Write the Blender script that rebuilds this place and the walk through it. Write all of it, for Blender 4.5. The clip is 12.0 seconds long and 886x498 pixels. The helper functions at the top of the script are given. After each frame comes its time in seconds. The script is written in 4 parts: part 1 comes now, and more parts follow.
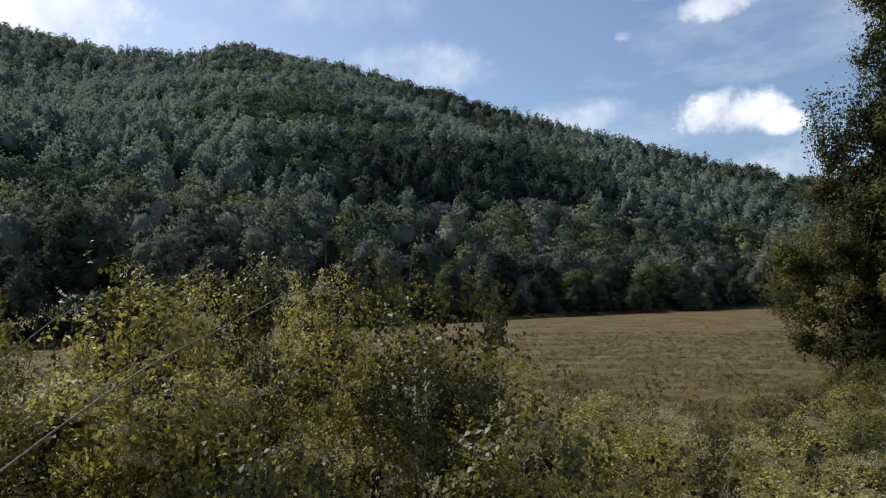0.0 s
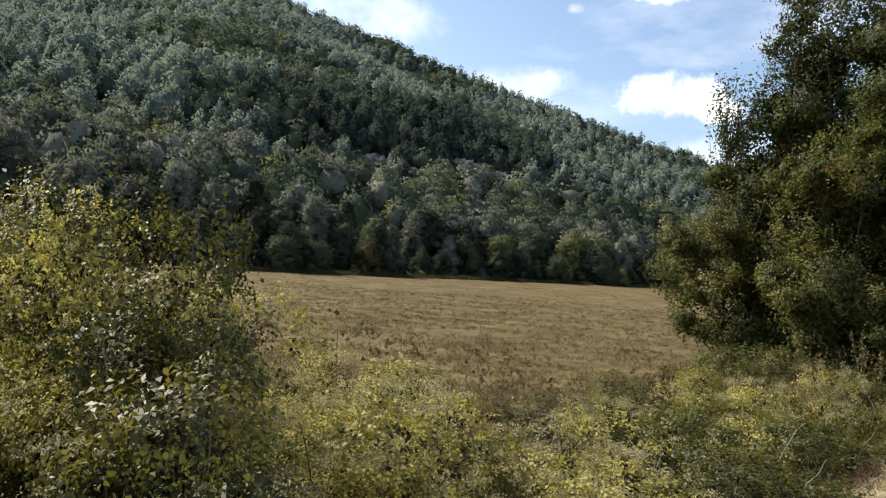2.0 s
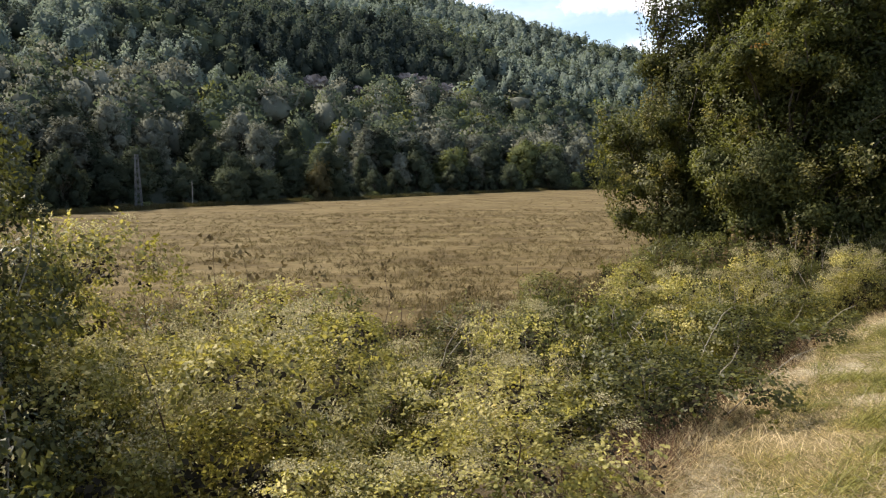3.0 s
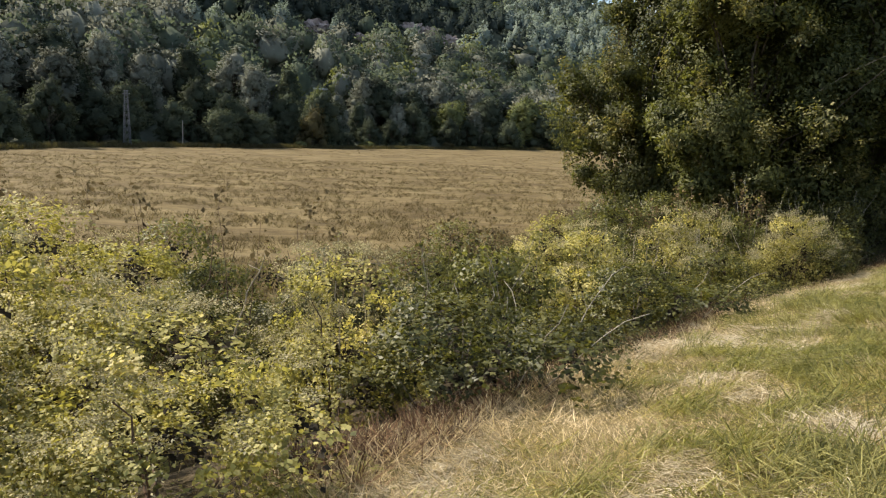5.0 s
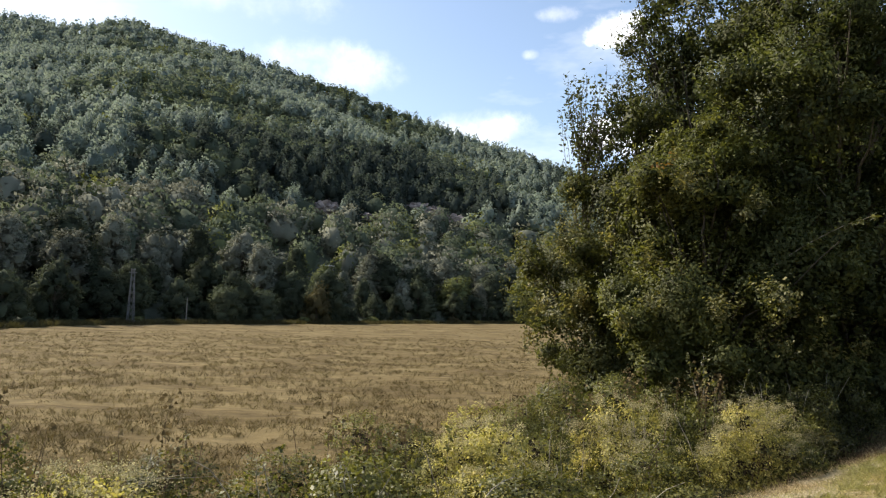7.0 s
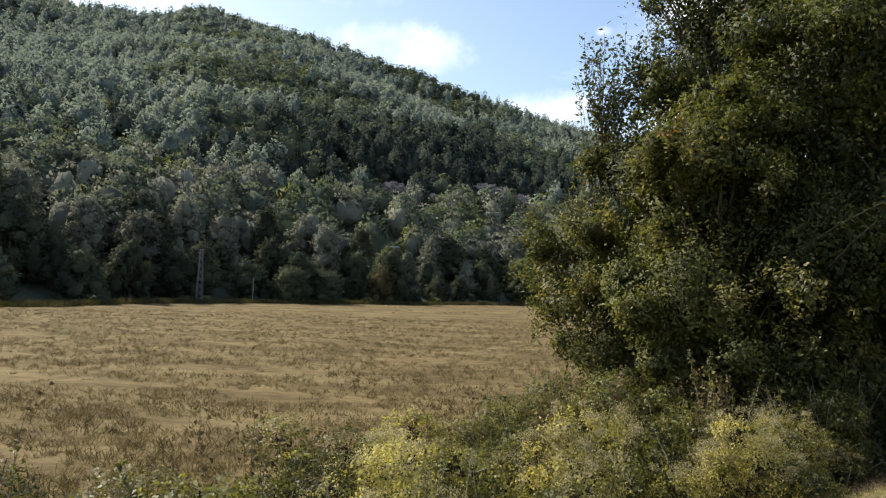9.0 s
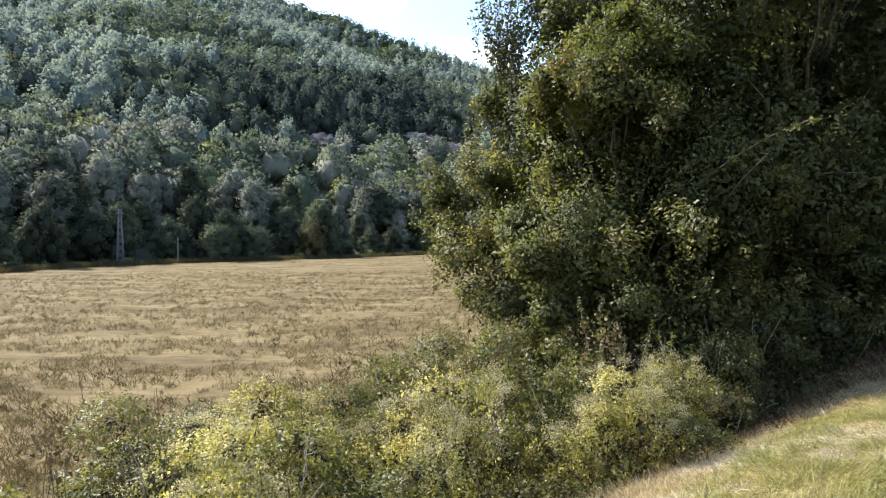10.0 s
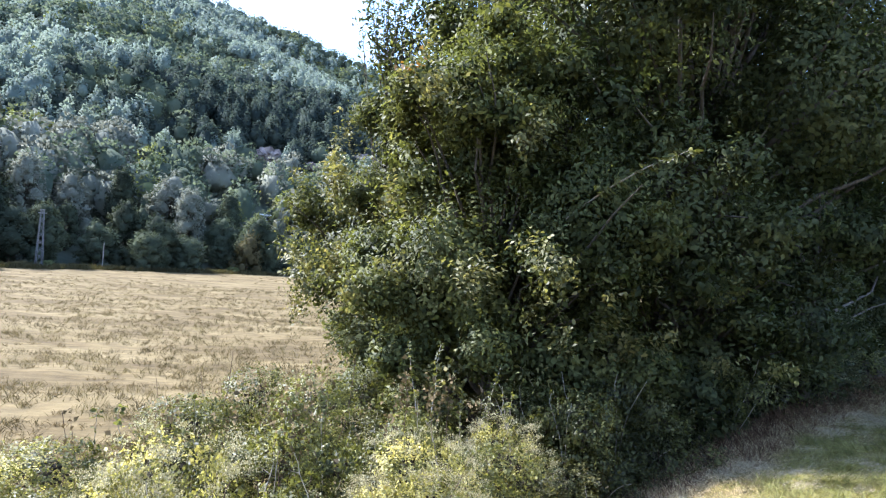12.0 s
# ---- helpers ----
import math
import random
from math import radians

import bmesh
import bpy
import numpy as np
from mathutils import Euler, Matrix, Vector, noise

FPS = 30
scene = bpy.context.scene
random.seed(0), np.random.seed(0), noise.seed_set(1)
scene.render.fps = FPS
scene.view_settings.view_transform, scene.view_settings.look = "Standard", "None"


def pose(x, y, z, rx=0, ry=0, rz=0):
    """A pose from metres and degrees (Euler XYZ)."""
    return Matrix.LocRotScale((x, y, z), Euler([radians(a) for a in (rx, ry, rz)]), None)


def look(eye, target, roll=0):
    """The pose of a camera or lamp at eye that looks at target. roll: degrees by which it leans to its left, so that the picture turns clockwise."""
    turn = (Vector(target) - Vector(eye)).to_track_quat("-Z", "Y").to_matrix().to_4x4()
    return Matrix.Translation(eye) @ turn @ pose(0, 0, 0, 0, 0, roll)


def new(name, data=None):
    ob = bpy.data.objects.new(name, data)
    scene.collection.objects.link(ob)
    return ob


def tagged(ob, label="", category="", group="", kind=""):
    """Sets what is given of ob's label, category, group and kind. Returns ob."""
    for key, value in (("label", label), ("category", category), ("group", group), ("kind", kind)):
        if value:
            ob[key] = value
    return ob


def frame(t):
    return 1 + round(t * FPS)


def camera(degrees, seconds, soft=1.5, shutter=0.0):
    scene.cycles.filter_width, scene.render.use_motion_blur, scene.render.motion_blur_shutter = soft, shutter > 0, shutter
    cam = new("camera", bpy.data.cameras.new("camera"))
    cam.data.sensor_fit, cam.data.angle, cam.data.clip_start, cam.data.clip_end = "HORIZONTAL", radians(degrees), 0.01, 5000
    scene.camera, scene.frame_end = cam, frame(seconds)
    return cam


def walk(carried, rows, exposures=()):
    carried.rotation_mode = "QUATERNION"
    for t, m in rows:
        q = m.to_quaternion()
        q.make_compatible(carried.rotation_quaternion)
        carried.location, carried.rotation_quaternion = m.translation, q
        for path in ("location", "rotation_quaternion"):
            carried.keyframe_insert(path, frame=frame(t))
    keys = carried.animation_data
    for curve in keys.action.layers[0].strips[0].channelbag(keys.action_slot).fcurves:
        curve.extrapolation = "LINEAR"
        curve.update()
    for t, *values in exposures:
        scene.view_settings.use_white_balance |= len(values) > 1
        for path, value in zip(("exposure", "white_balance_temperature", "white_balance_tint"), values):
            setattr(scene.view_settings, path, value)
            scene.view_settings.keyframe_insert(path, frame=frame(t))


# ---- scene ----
cam = camera(62.9, 12.0, soft=1.2)
PATH = [
    (0, (5.735, 3.358, 1.951), (5.578, 5.347, 2.087), -1.1),
    (0.5, (6.032, 3.433, 1.941), (6.023, 5.431, 2.031), 1.8),
    (1, (6.256, 3.648, 1.94), (6.29, 5.648, 1.944), 0.2),
    (1.5, (6.537, 3.915, 1.915), (6.75, 5.902, 1.993), -0.6),
    (2, (6.934, 4.072, 1.922), (6.968, 6.072, 1.943), 4.2),
    (2.5, (7.274, 4.407, 1.909), (7.291, 6.407, 1.909), 2.4),
    (3, (7.634, 4.72, 1.82), (7.791, 6.704, 1.616), -0.7),
    (3.2, (7.796, 4.805, 1.786), (7.772, 6.779, 1.462), 0.5),
    (4.8, (9.116, 5.479, 1.499), (9.263, 7.446, 1.167), 3.9),
    (5, (9.276, 5.623, 1.544), (9.441, 7.589, 1.219), 2.4),
    (5.5, (9.711, 5.889, 1.597), (9.958, 7.866, 1.43), 3.7),
    (6, (10.144, 6.04, 1.686), (10.312, 8.032, 1.648), 5.3),
    (6.5, (10.592, 6.398, 1.72), (10.696, 8.395, 1.773), 3.7),
    (6.7, (10.706, 6.472, 1.703), (10.837, 8.461, 1.86), 2.1),
    (8.3, (12.147, 7.692, 1.821), (12.235, 9.688, 1.905), 2.3),
    (8.5, (12.346, 7.785, 1.871), (12.394, 9.782, 1.984), 5.6),
    (9, (12.744, 8.104, 1.859), (12.674, 10.1, 1.95), 2.3),
    (9.5, (13.239, 8.58, 1.846), (13.32, 10.574, 1.973), 2.2),
    (10, (13.702, 9.114, 1.897), (13.811, 11.111, 1.854), -0.0),
    (10.5, (14.209, 9.641, 1.835), (14.564, 11.608, 1.775), 2.6),
    (10.7, (14.42, 9.785, 1.903), (14.892, 11.729, 1.881), 3.8),
    (11, (14.613, 9.969, 1.957), (15.078, 11.914, 1.958), 1.8),
    (11.5, (15.066, 10.5, 1.909), (15.492, 12.454, 1.909), 3.0),
    (12, (15.55, 10.853, 1.967), (15.802, 12.837, 2.001), 3.9),
]
EXPOSURES = [(0.0, -0.25, 6100, 10), (1.0, 0.15, 6300, 10), (2.0, 0.48, 6600, 10), (2.5, 0.64, 6700, 11), (3.2, 0.76, 6800, 12), (5.0, 0.82, 6800, 11), (5.5, 0.74, 6800, 11), (6.5, 0.63, 6800, 10),
             (9.0, 0.62, 6700, 10), (9.6, 0.95, 6400, 11), (10.0, 1.42, 6000, 12), (11.0, 1.76, 5550, 14), (12.0, 1.98, 5350, 15)]
walk(cam, [(t, look(eye, target, roll)) for t, eye, target, roll in PATH], EXPOSURES)

# ---------------------------------------------------------------- light
SUN_TO = Vector((-0.83, 0.55, 0.86)).normalized()
SUN_AZ, SUN_EL = math.atan2(SUN_TO.x, SUN_TO.y), math.asin(SUN_TO.z)


class Nodes:
    """Short hands for node trees."""

    def __init__(self, tree):
        self.tree = tree
        tree.nodes.clear()

    def add(self, kind, **sets):
        n = self.tree.nodes.new(kind)
        for key, value in sets.items():
            n.inputs[key.replace("_", " ")].default_value = value
        return n

    def link(self, a, b):
        self.tree.links.new(a, b)

    def put(self, socket, value):
        if isinstance(value, (int, float, tuple)):
            socket.default_value = value
        else:
            self.link(value, socket)

    def math(self, op, a, b=0.0, c=0.0):
        n = self.tree.nodes.new("ShaderNodeMath")
        n.operation = op
        for i, v in enumerate((a, b, c)):
            self.put(n.inputs[i], v)
        return n.outputs[0]

    def vec(self, op, a, b=(0, 0, 0)):
        n = self.tree.nodes.new("ShaderNodeVectorMath")
        n.operation = op
        self.put(n.inputs[0], a)
        self.put(n.inputs[1], b)
        return n.outputs["Value"] if op == "DOT_PRODUCT" else n.outputs["Vector"]

    def noise(self, vector, scale, detail=4.0, rough=0.55):
        n = self.add("ShaderNodeTexNoise", Scale=scale, Detail=detail, Roughness=rough)
        if vector is not None:
            self.link(vector, n.inputs["Vector"])
        return n.outputs["Fac"]

    def ramp(self, fac, stops, mode="LINEAR"):
        n = self.tree.nodes.new("ShaderNodeValToRGB")
        n.color_ramp.interpolation = mode
        els = n.color_ramp.elements
        while len(els) < len(stops):
            els.new(0.5)
        for e, (p, c) in zip(els, stops):
            e.position = p
            e.color = (*c, 1) if isinstance(c, tuple) else (c, c, c, 1)
        self.link(fac, n.inputs["Fac"])
        return n.outputs["Color"]

    def mix(self, fac, a, b, blend="MIX"):
        n = self.tree.nodes.new("ShaderNodeMix")
        n.data_type, n.blend_type = "RGBA", blend
        self.put(n.inputs["Factor"], fac)
        for key, v in (("A", a), ("B", b)):
            s = [i for i in n.inputs if i.name == key and i.type == "RGBA"][0]
            self.put(s, (*v, 1) if isinstance(v, tuple) and len(v) == 3 else v)
        return [o for o in n.outputs if o.type == "RGBA"][0]


def direction(az, el):
    a, e = radians(az), radians(el)
    return Vector((math.sin(a) * math.cos(e), math.cos(a) * math.cos(e), math.sin(e)))


def make_sky():
    world = bpy.data.worlds.new("sky")
    scene.world = world
    world.use_nodes = True
    n = Nodes(world.node_tree)
    sky = n.tree.nodes.new("ShaderNodeTexSky")
    sky.sky_type, sky.sun_disc = "NISHITA", False
    sky.sun_elevation, sky.sun_rotation = SUN_EL, SUN_AZ
    sky.air_density, sky.dust_density, sky.ozone_density = 1.0, 1.2, 1.5
    way = n.vec("NORMALIZE", n.add("ShaderNodeTexCoord").outputs["Generated"])
    flat = n.vec("MULTIPLY", way, (1.0, 1.0, 3.2))
    wisp = n.noise(flat, 2.6, 6.0, 0.6)
    wisp = n.math("MULTIPLY", n.math("SMOOTH_MIN", n.math("MAXIMUM", n.math("MULTIPLY_ADD", wisp, 3.2, -1.62), 0.0), 1.0, 0.2), 0.55)
    total = wisp
    fine = n.noise(way, 46.0, 6.0, 0.65)
    broad = n.noise(way, 13.0, 3.0, 0.5)
    ragged = n.math("ADD", n.math("MULTIPLY_ADD", fine, 1.5, -0.75), n.math("MULTIPLY_ADD", broad, 1.8, -0.9))
    clouds = (
        (17.4, 13.0, 4.0, 2.0, 1.0), (20.6, 12.2, 2.4, 1.1, 0.9), (17.0, 20.9, 3.6, 1.6, 0.8), (10.2, 19.4, 0.9, 0.5, 0.45), (12.5, 22.3, 2.2, 0.8, 0.6),
        (-33.5, 20.0, 7.0, 2.6, 0.75), (-6.5, 18.0, 7.0, 2.2, 0.42), (6.2, 13.8, 5.0, 1.7, 0.55), (-14.0, 22.5, 9.0, 2.0, 0.3), (22.0, 9.0, 6.0, 1.6, 0.5),
        (60.0, 30.0, 12.0, 4.0, 0.8), (-75.0, 25.0, 14.0, 4.0, 0.7), (120.0, 28.0, 14.0, 5.0, 0.8), (180.0, 32.0, 16.0, 5.0, 0.7))
    for az, el, wide, high, top in clouds:
        c = direction(az, el)
        right = Vector((math.cos(radians(az)), -math.sin(radians(az)), 0))
        up = right.cross(c)
        a = n.math("DIVIDE", n.vec("DOT_PRODUCT", way, tuple(right)), radians(wide))
        b = n.math("DIVIDE", n.vec("DOT_PRODUCT", way, tuple(up)), radians(high))
        r = n.math("ADD", n.math("MULTIPLY", a, a), n.math("MULTIPLY", b, b))
        front = n.math("GREATER_THAN", n.vec("DOT_PRODUCT", way, tuple(c)), 0.3)
        puff = n.math("ADD", n.math("SUBTRACT", 1.0, r), ragged)
        soft = n.tree.nodes.new("ShaderNodeMapRange")
        soft.interpolation_type = "SMOOTHSTEP"
        n.link(puff, soft.inputs["Value"])
        soft.inputs["From Min"].default_value, soft.inputs["From Max"].default_value = 0.0, 0.9 if top > 0.6 else 1.6
        soft.inputs["To Max"].default_value = top
        total = n.math("MAXIMUM", total, n.math("MULTIPLY", soft.outputs[0], front))
    shade = n.ramp(broad, ((0.35, (6.2, 6.5, 7.2)), (0.62, (10.0, 10.0, 10.0))))
    col = n.mix(total, sky.outputs["Color"], shade)
    back = n.add("ShaderNodeBackground", Strength=0.138)
    n.link(col, back.inputs["Color"])
    n.link(back.outputs[0], n.add("ShaderNodeOutputWorld").inputs["Surface"])


make_sky()
sun_data = bpy.data.lights.new("sun", "SUN")
sun_data.energy, sun_data.angle, sun_data.color = 5.0, radians(0.53), (1.0, 0.94, 0.84)
new("sun", sun_data).matrix_world = look(SUN_TO * 50, (0, 0, 0))

# ---------------------------------------------------------------- the lie of the land
ALONG, ACROSS = Vector((0.79, 0.613, 0)), Vector((-0.613, 0.79, 0))
START = (5.735, 3.358)


def uv_of(x, y):
    """Metres along the path and to its field side."""
    return (x - START[0]) * 0.79 + (y - START[1]) * 0.613, (x - START[0]) * -0.613 + (y - START[1]) * 0.79


def xy_of(u, v):
    return START[0] + u * 0.79 - v * 0.613, START[1] + u * 0.613 + v * 0.79


RIDGE_AZ = (-180, -100, -60, -45, -36.4, -30.4, -24.2, -21.0, -12.6, -3.6, 5.4, 13.8, 21.4, 35, 60, 100, 180)
RIDGE_EL = (6, 9, 15, 17.9, 18.7, 18.0, 18.3, 19.3, 18.1, 15.9, 13.0, 10.5, 8.2, 5.3, 4.0, 5.0, 6)
EDGE_AZ = (-180, -60, -28, -22, -3.3, 2, 10, 16, 30, 60, 180)
EDGE_D = (160, 100, 128, 146, 187, 205, 245, 285, 330, 300, 160)
RIDGE_D = 640.0
MID = (10.0, 7.0)


def bank_foot(u):
    """How far from the path the mown bank ends."""
    return np.interp(u, (0, 4, 6, 7, 8, 10, 12, 17, 21, 28, 34), (2.1, 2.2, 2.4, 2.6, 2.95, 3.35, 3.7, 4.2, 4.3, 3.7, 3.6))


def fade(a, b, x):
    t = np.clip((x - a) / (b - a), 0, 1)
    return t * t * (3 - 2 * t)


def waves(x, y, s, seed):
    """Cheap smooth unevenness, about -1 to 1."""
    r = np.random.RandomState(seed)
    out = 0
    for k in range(5):
        a, p, f = r.rand() * 6.28, r.rand() * 6.28, (0.7 + 0.9 * r.rand()) / s
        out = out + np.sin((x * np.cos(a) + y * np.sin(a)) * f + p)
    return out / 3.0


def height(x, y):
    """Height of the ground, for numbers or arrays."""
    x, y = np.asarray(x, float), np.asarray(y, float)
    u, v = uv_of(x, y)
    near = np.interp(v, (-40, -12, -2, 0.8, 1.9, 2.7, 4.0, 4.9, 8.0, 12.0, 18.0), (2.0, 0.9, 0.3, 0.2, -0.08, -0.24, -0.75, -1.2, -2.5, -3.7, -4.2))
    lift = fade(19.0, 25.0, u) * np.clip(-0.1 - near, 0, 0.9) * fade(9.0, 4.0, v)
    rise = 2.0 * fade(23.0, 44.0, u) * fade(13.0, 5.0, v) * fade(90.0, 60.0, u)
    near = near + lift * 0.8 + rise + 0.05 * waves(x, y, 0.8, 3)
    dx, dy = x - MID[0], y - MID[1]
    d = np.hypot(dx, dy)
    az = np.degrees(np.arctan2(dx, dy))
    edge = np.interp(az, EDGE_AZ, EDGE_D)
    base = edge + 12
    top = RIDGE_D * np.tan(np.radians(np.interp(az, RIDGE_AZ, RIDGE_EL))) - 4.0
    s = (d - base) / (RIDGE_D - base)
    up = np.where(s < 1, np.clip(s, 0, 1) ** 1.08, np.clip(1 - (s - 1) * 1.2, 0.1, 1))
    hill = (top + 4.2) * up
    hill = hill + fade(0.02, 0.3, s) * fade(1.0, 0.8, s) * (9 * waves(x, y, 60, 11) + 4 * waves(x, y, 22, 12))
    return near + 0.10 * waves(x, y, 7, 5) * fade(10, 25, d) * fade(0.1, 0, s) + np.maximum(hill, -0.3)


def ground_z(x, y):
    return float(height(x, y))


# ---------------------------------------------------------------- materials
def material(name):
    m = bpy.data.materials.new(name)
    m.use_nodes = True
    return m, Nodes(m.node_tree)


def finish(n, colour, rough=0.8, bump=None, depth=0.02, through_light=0.0, tint=(1, 1, 1), gloss=0.3):
    p = n.add("ShaderNodeBsdfPrincipled", Roughness=rough)
    p.inputs["Specular IOR Level"].default_value = gloss
    n.put(p.inputs["Base Color"], (*colour, 1) if isinstance(colour, tuple) else colour)
    if bump is not None:
        b = n.add("ShaderNodeBump", Strength=0.8, Distance=depth)
        n.link(bump, b.inputs["Height"])
        n.link(b.outputs[0], p.inputs["Normal"])
    surface = p.outputs[0]
    if through_light:
        t = n.tree.nodes.new("ShaderNodeBsdfTranslucent")
        n.link(n.mix(1.0, colour, tint, "MULTIPLY"), t.inputs["Color"])
        blend = n.add("ShaderNodeMixShader", Fac=through_light)
        n.link(surface, blend.inputs[1])
        n.link(t.outputs[0], blend.inputs[2])
        surface = blend.outputs[0]
    n.link(surface, n.add("ShaderNodeOutputMaterial").inputs["Surface"])


def leaf_material(name, colours, through_light=0.35, rough=0.5, patch=1.2, gloss=0.35, tint=(1.3, 1.3, 0.6), own=0.35, vary=0.5, single=0.55):
    """Leaves that differ one by one, in patches and from plant to plant."""
    m, n = material(name)
    island = n.tree.nodes.new("ShaderNodeNewGeometry").outputs["Random Per Island"]
    place = n.tree.nodes.new("ShaderNodeNewGeometry").outputs["Position"]
    info = n.tree.nodes.new("ShaderNodeObjectInfo").outputs["Random"]
    k = n.math("ADD", n.math("MULTIPLY", island, single), n.math("MULTIPLY_ADD", n.noise(place, patch, 2.0), 0.9 + (0.55 - single) * 1.6, -0.25 - (0.55 - single) * 0.5))
    col = n.ramp(k, [(i / (len(colours) - 1), c) for i, c in enumerate(colours)])
    worth = n.math("ADD", n.math("MULTIPLY_ADD", info, own, 1 - own / 2), n.math("MULTIPLY_ADD", island, vary, -vary / 2))
    grey = n.tree.nodes.new("ShaderNodeCombineColor")
    for i in range(3):
        n.link(worth, grey.inputs[i])
    col = n.mix(1.0, col, grey.outputs[0], "MULTIPLY")
    finish(n, col, rough, through_light=through_light, tint=tint, gloss=gloss)
    return m


def ground_material(name, stops, scale, fine, stops2, stretch=(1, 1, 1), depth=0.05):
    m, n = material(name)
    pos = n.vec("MULTIPLY", n.tree.nodes.new("ShaderNodeNewGeometry").outputs["Position"], stretch)
    a, b = n.noise(pos, scale, 5.0, 0.6), n.noise(pos, fine, 6.0, 0.65)
    col = n.mix(0.5, n.ramp(a, stops), n.ramp(b, stops2))
    finish(n, col, 0.95, bump=b, depth=depth, gloss=0.1)
    return m


M_FIELD = ground_material("dry_meadow", ((0.36, (0.058, 0.0425, 0.0185)), (0.46, (0.11, 0.082, 0.035)), (0.55, (0.168, 0.13, 0.061)), (0.66, (0.215, 0.169, 0.084))), 0.26, 1.6,
                          ((0.32, (0.0427, 0.0271, 0.0108)), (0.5, (0.122, 0.0859, 0.0356)), (0.68, (0.207, 0.153, 0.0702))), (0.5, 1.0, 1), 0.12)
M_BANK = ground_material("mown_bank", ((0.3, (0.0729, 0.0702, 0.0182)), (0.48, (0.126, 0.103, 0.0364)), (0.62, (0.185, 0.14, 0.0601)), (0.76, (0.262, 0.205, 0.109))), 1.1, 14.0,
                         ((0.3, (0.0292, 0.0319, 0.00819)), (0.5, (0.117, 0.0936, 0.0319)), (0.7, (0.234, 0.178, 0.0865))), (1, 1, 1), 0.03)
# Hillside floor lightened beyond its own tone, haze painted into the colour.
M_FOREST_FLOOR = ground_material("forest_floor", ((0.3, (0.045, 0.056, 0.04)), (0.7, (0.10, 0.112, 0.075))), 0.05, 0.4, ((0.3, (0.035, 0.045, 0.03)), (0.7, (0.10, 0.105, 0.07))))
M_SOIL = ground_material("leaf_litter", ((0.3, (0.035, 0.028, 0.016)), (0.7, (0.10, 0.075, 0.042))), 1.5, 14.0, ((0.3, (0.03, 0.024, 0.014)), (0.7, (0.12, 0.09, 0.05))))

M_BRAMBLE = leaf_material("bramble_leaf", ((0.04, 0.044, 0.015), (0.073, 0.077, 0.024), (0.12, 0.118, 0.036), (0.19, 0.175, 0.056), (0.27, 0.235, 0.11)), 0.4, 0.5, gloss=0.3, vary=0.6, own=0.6, patch=1.3, single=0.35, tint=(1.15, 1.15, 0.6))
M_VINE = leaf_material("vine_leaf", ((0.11, 0.107, 0.034), (0.225, 0.207, 0.062), (0.365, 0.325, 0.108), (0.5, 0.43, 0.19), (0.43, 0.33, 0.16)), 0.4, 0.6, patch=1.6, vary=0.6, own=0.4, gloss=0.2, single=0.3, tint=(1.1, 1.1, 0.6))
M_SHRUB = leaf_material("shrub_leaf", ((0.042, 0.048, 0.018), (0.082, 0.085, 0.028), (0.135, 0.125, 0.042), (0.185, 0.13, 0.052)), 0.38, 0.5, gloss=0.35, vary=0.6, own=0.7, patch=1.3, single=0.35, tint=(1.15, 1.15, 0.6))
M_FLUFF = leaf_material("seed_fluff", ((0.32, 0.28, 0.14), (0.43, 0.38, 0.21), (0.54, 0.48, 0.30)), 0.35, 0.9, gloss=0.05, tint=(1, 1, 0.9))
M_TREE = leaf_material("tree_leaf", ((0.03, 0.037, 0.015), (0.056, 0.065, 0.024), (0.098, 0.102, 0.036), (0.165, 0.152, 0.058)), 0.36, 0.6, patch=0.7, gloss=0.2, vary=0.6, single=0.3, tint=(1.15, 1.2, 0.65))
M_THICKET = leaf_material("thicket_leaf", ((0.042, 0.05, 0.018), (0.082, 0.09, 0.029), (0.135, 0.136, 0.044), (0.205, 0.185, 0.068)), 0.4, 0.6, patch=0.9, gloss=0.2, vary=0.6, single=0.3, tint=(1.15, 1.15, 0.6))
M_YELLOWING = leaf_material("yellowing_leaf", ((0.0963, 0.1, 0.034), (0.15, 0.148, 0.0485), (0.203, 0.185, 0.0679), (0.235, 0.175, 0.0727)), 0.38, 0.6, vary=0.9, tint=(1.1, 1.1, 0.65))
M_ORANGE = leaf_material("orange_leaf", ((0.22, 0.14, 0.03), (0.34, 0.16, 0.035), (0.30, 0.22, 0.06)), 0.4, 0.5)
M_STRAW = leaf_material("straw_blade", ((0.058, 0.044, 0.02), (0.116, 0.09, 0.041), (0.191, 0.152, 0.076), (0.249, 0.205, 0.108)), 0.25, 0.75, patch=0.28, gloss=0.1, tint=(1.1, 1.1, 0.8), vary=0.5, single=0.2)
M_GRASS = leaf_material("grass_blade", ((0.10, 0.107, 0.028), (0.19, 0.18, 0.05), (0.29, 0.25, 0.08), (0.41, 0.33, 0.13), (0.58, 0.44, 0.23)), 0.4, 0.65, patch=1.1, gloss=0.15, tint=(1.1, 1.1, 0.75), vary=1.0, single=0.45)
M_TUSSOCK = leaf_material("tussock_blade", ((0.12, 0.125, 0.036), (0.205, 0.2, 0.058), (0.31, 0.28, 0.095), (0.44, 0.38, 0.165)), 0.4, 0.55, patch=1.4, gloss=0.25, tint=(1.1, 1.15, 0.7), vary=0.8, single=0.4)
M_CUT = leaf_material("cut_grass_blade", ((0.22, 0.162, 0.075), (0.38, 0.29, 0.16), (0.57, 0.455, 0.27), (0.74, 0.61, 0.42)), 0.3, 0.75, patch=0.9, gloss=0.12, tint=(1.1, 1.1, 0.8), vary=1.0, single=0.5)
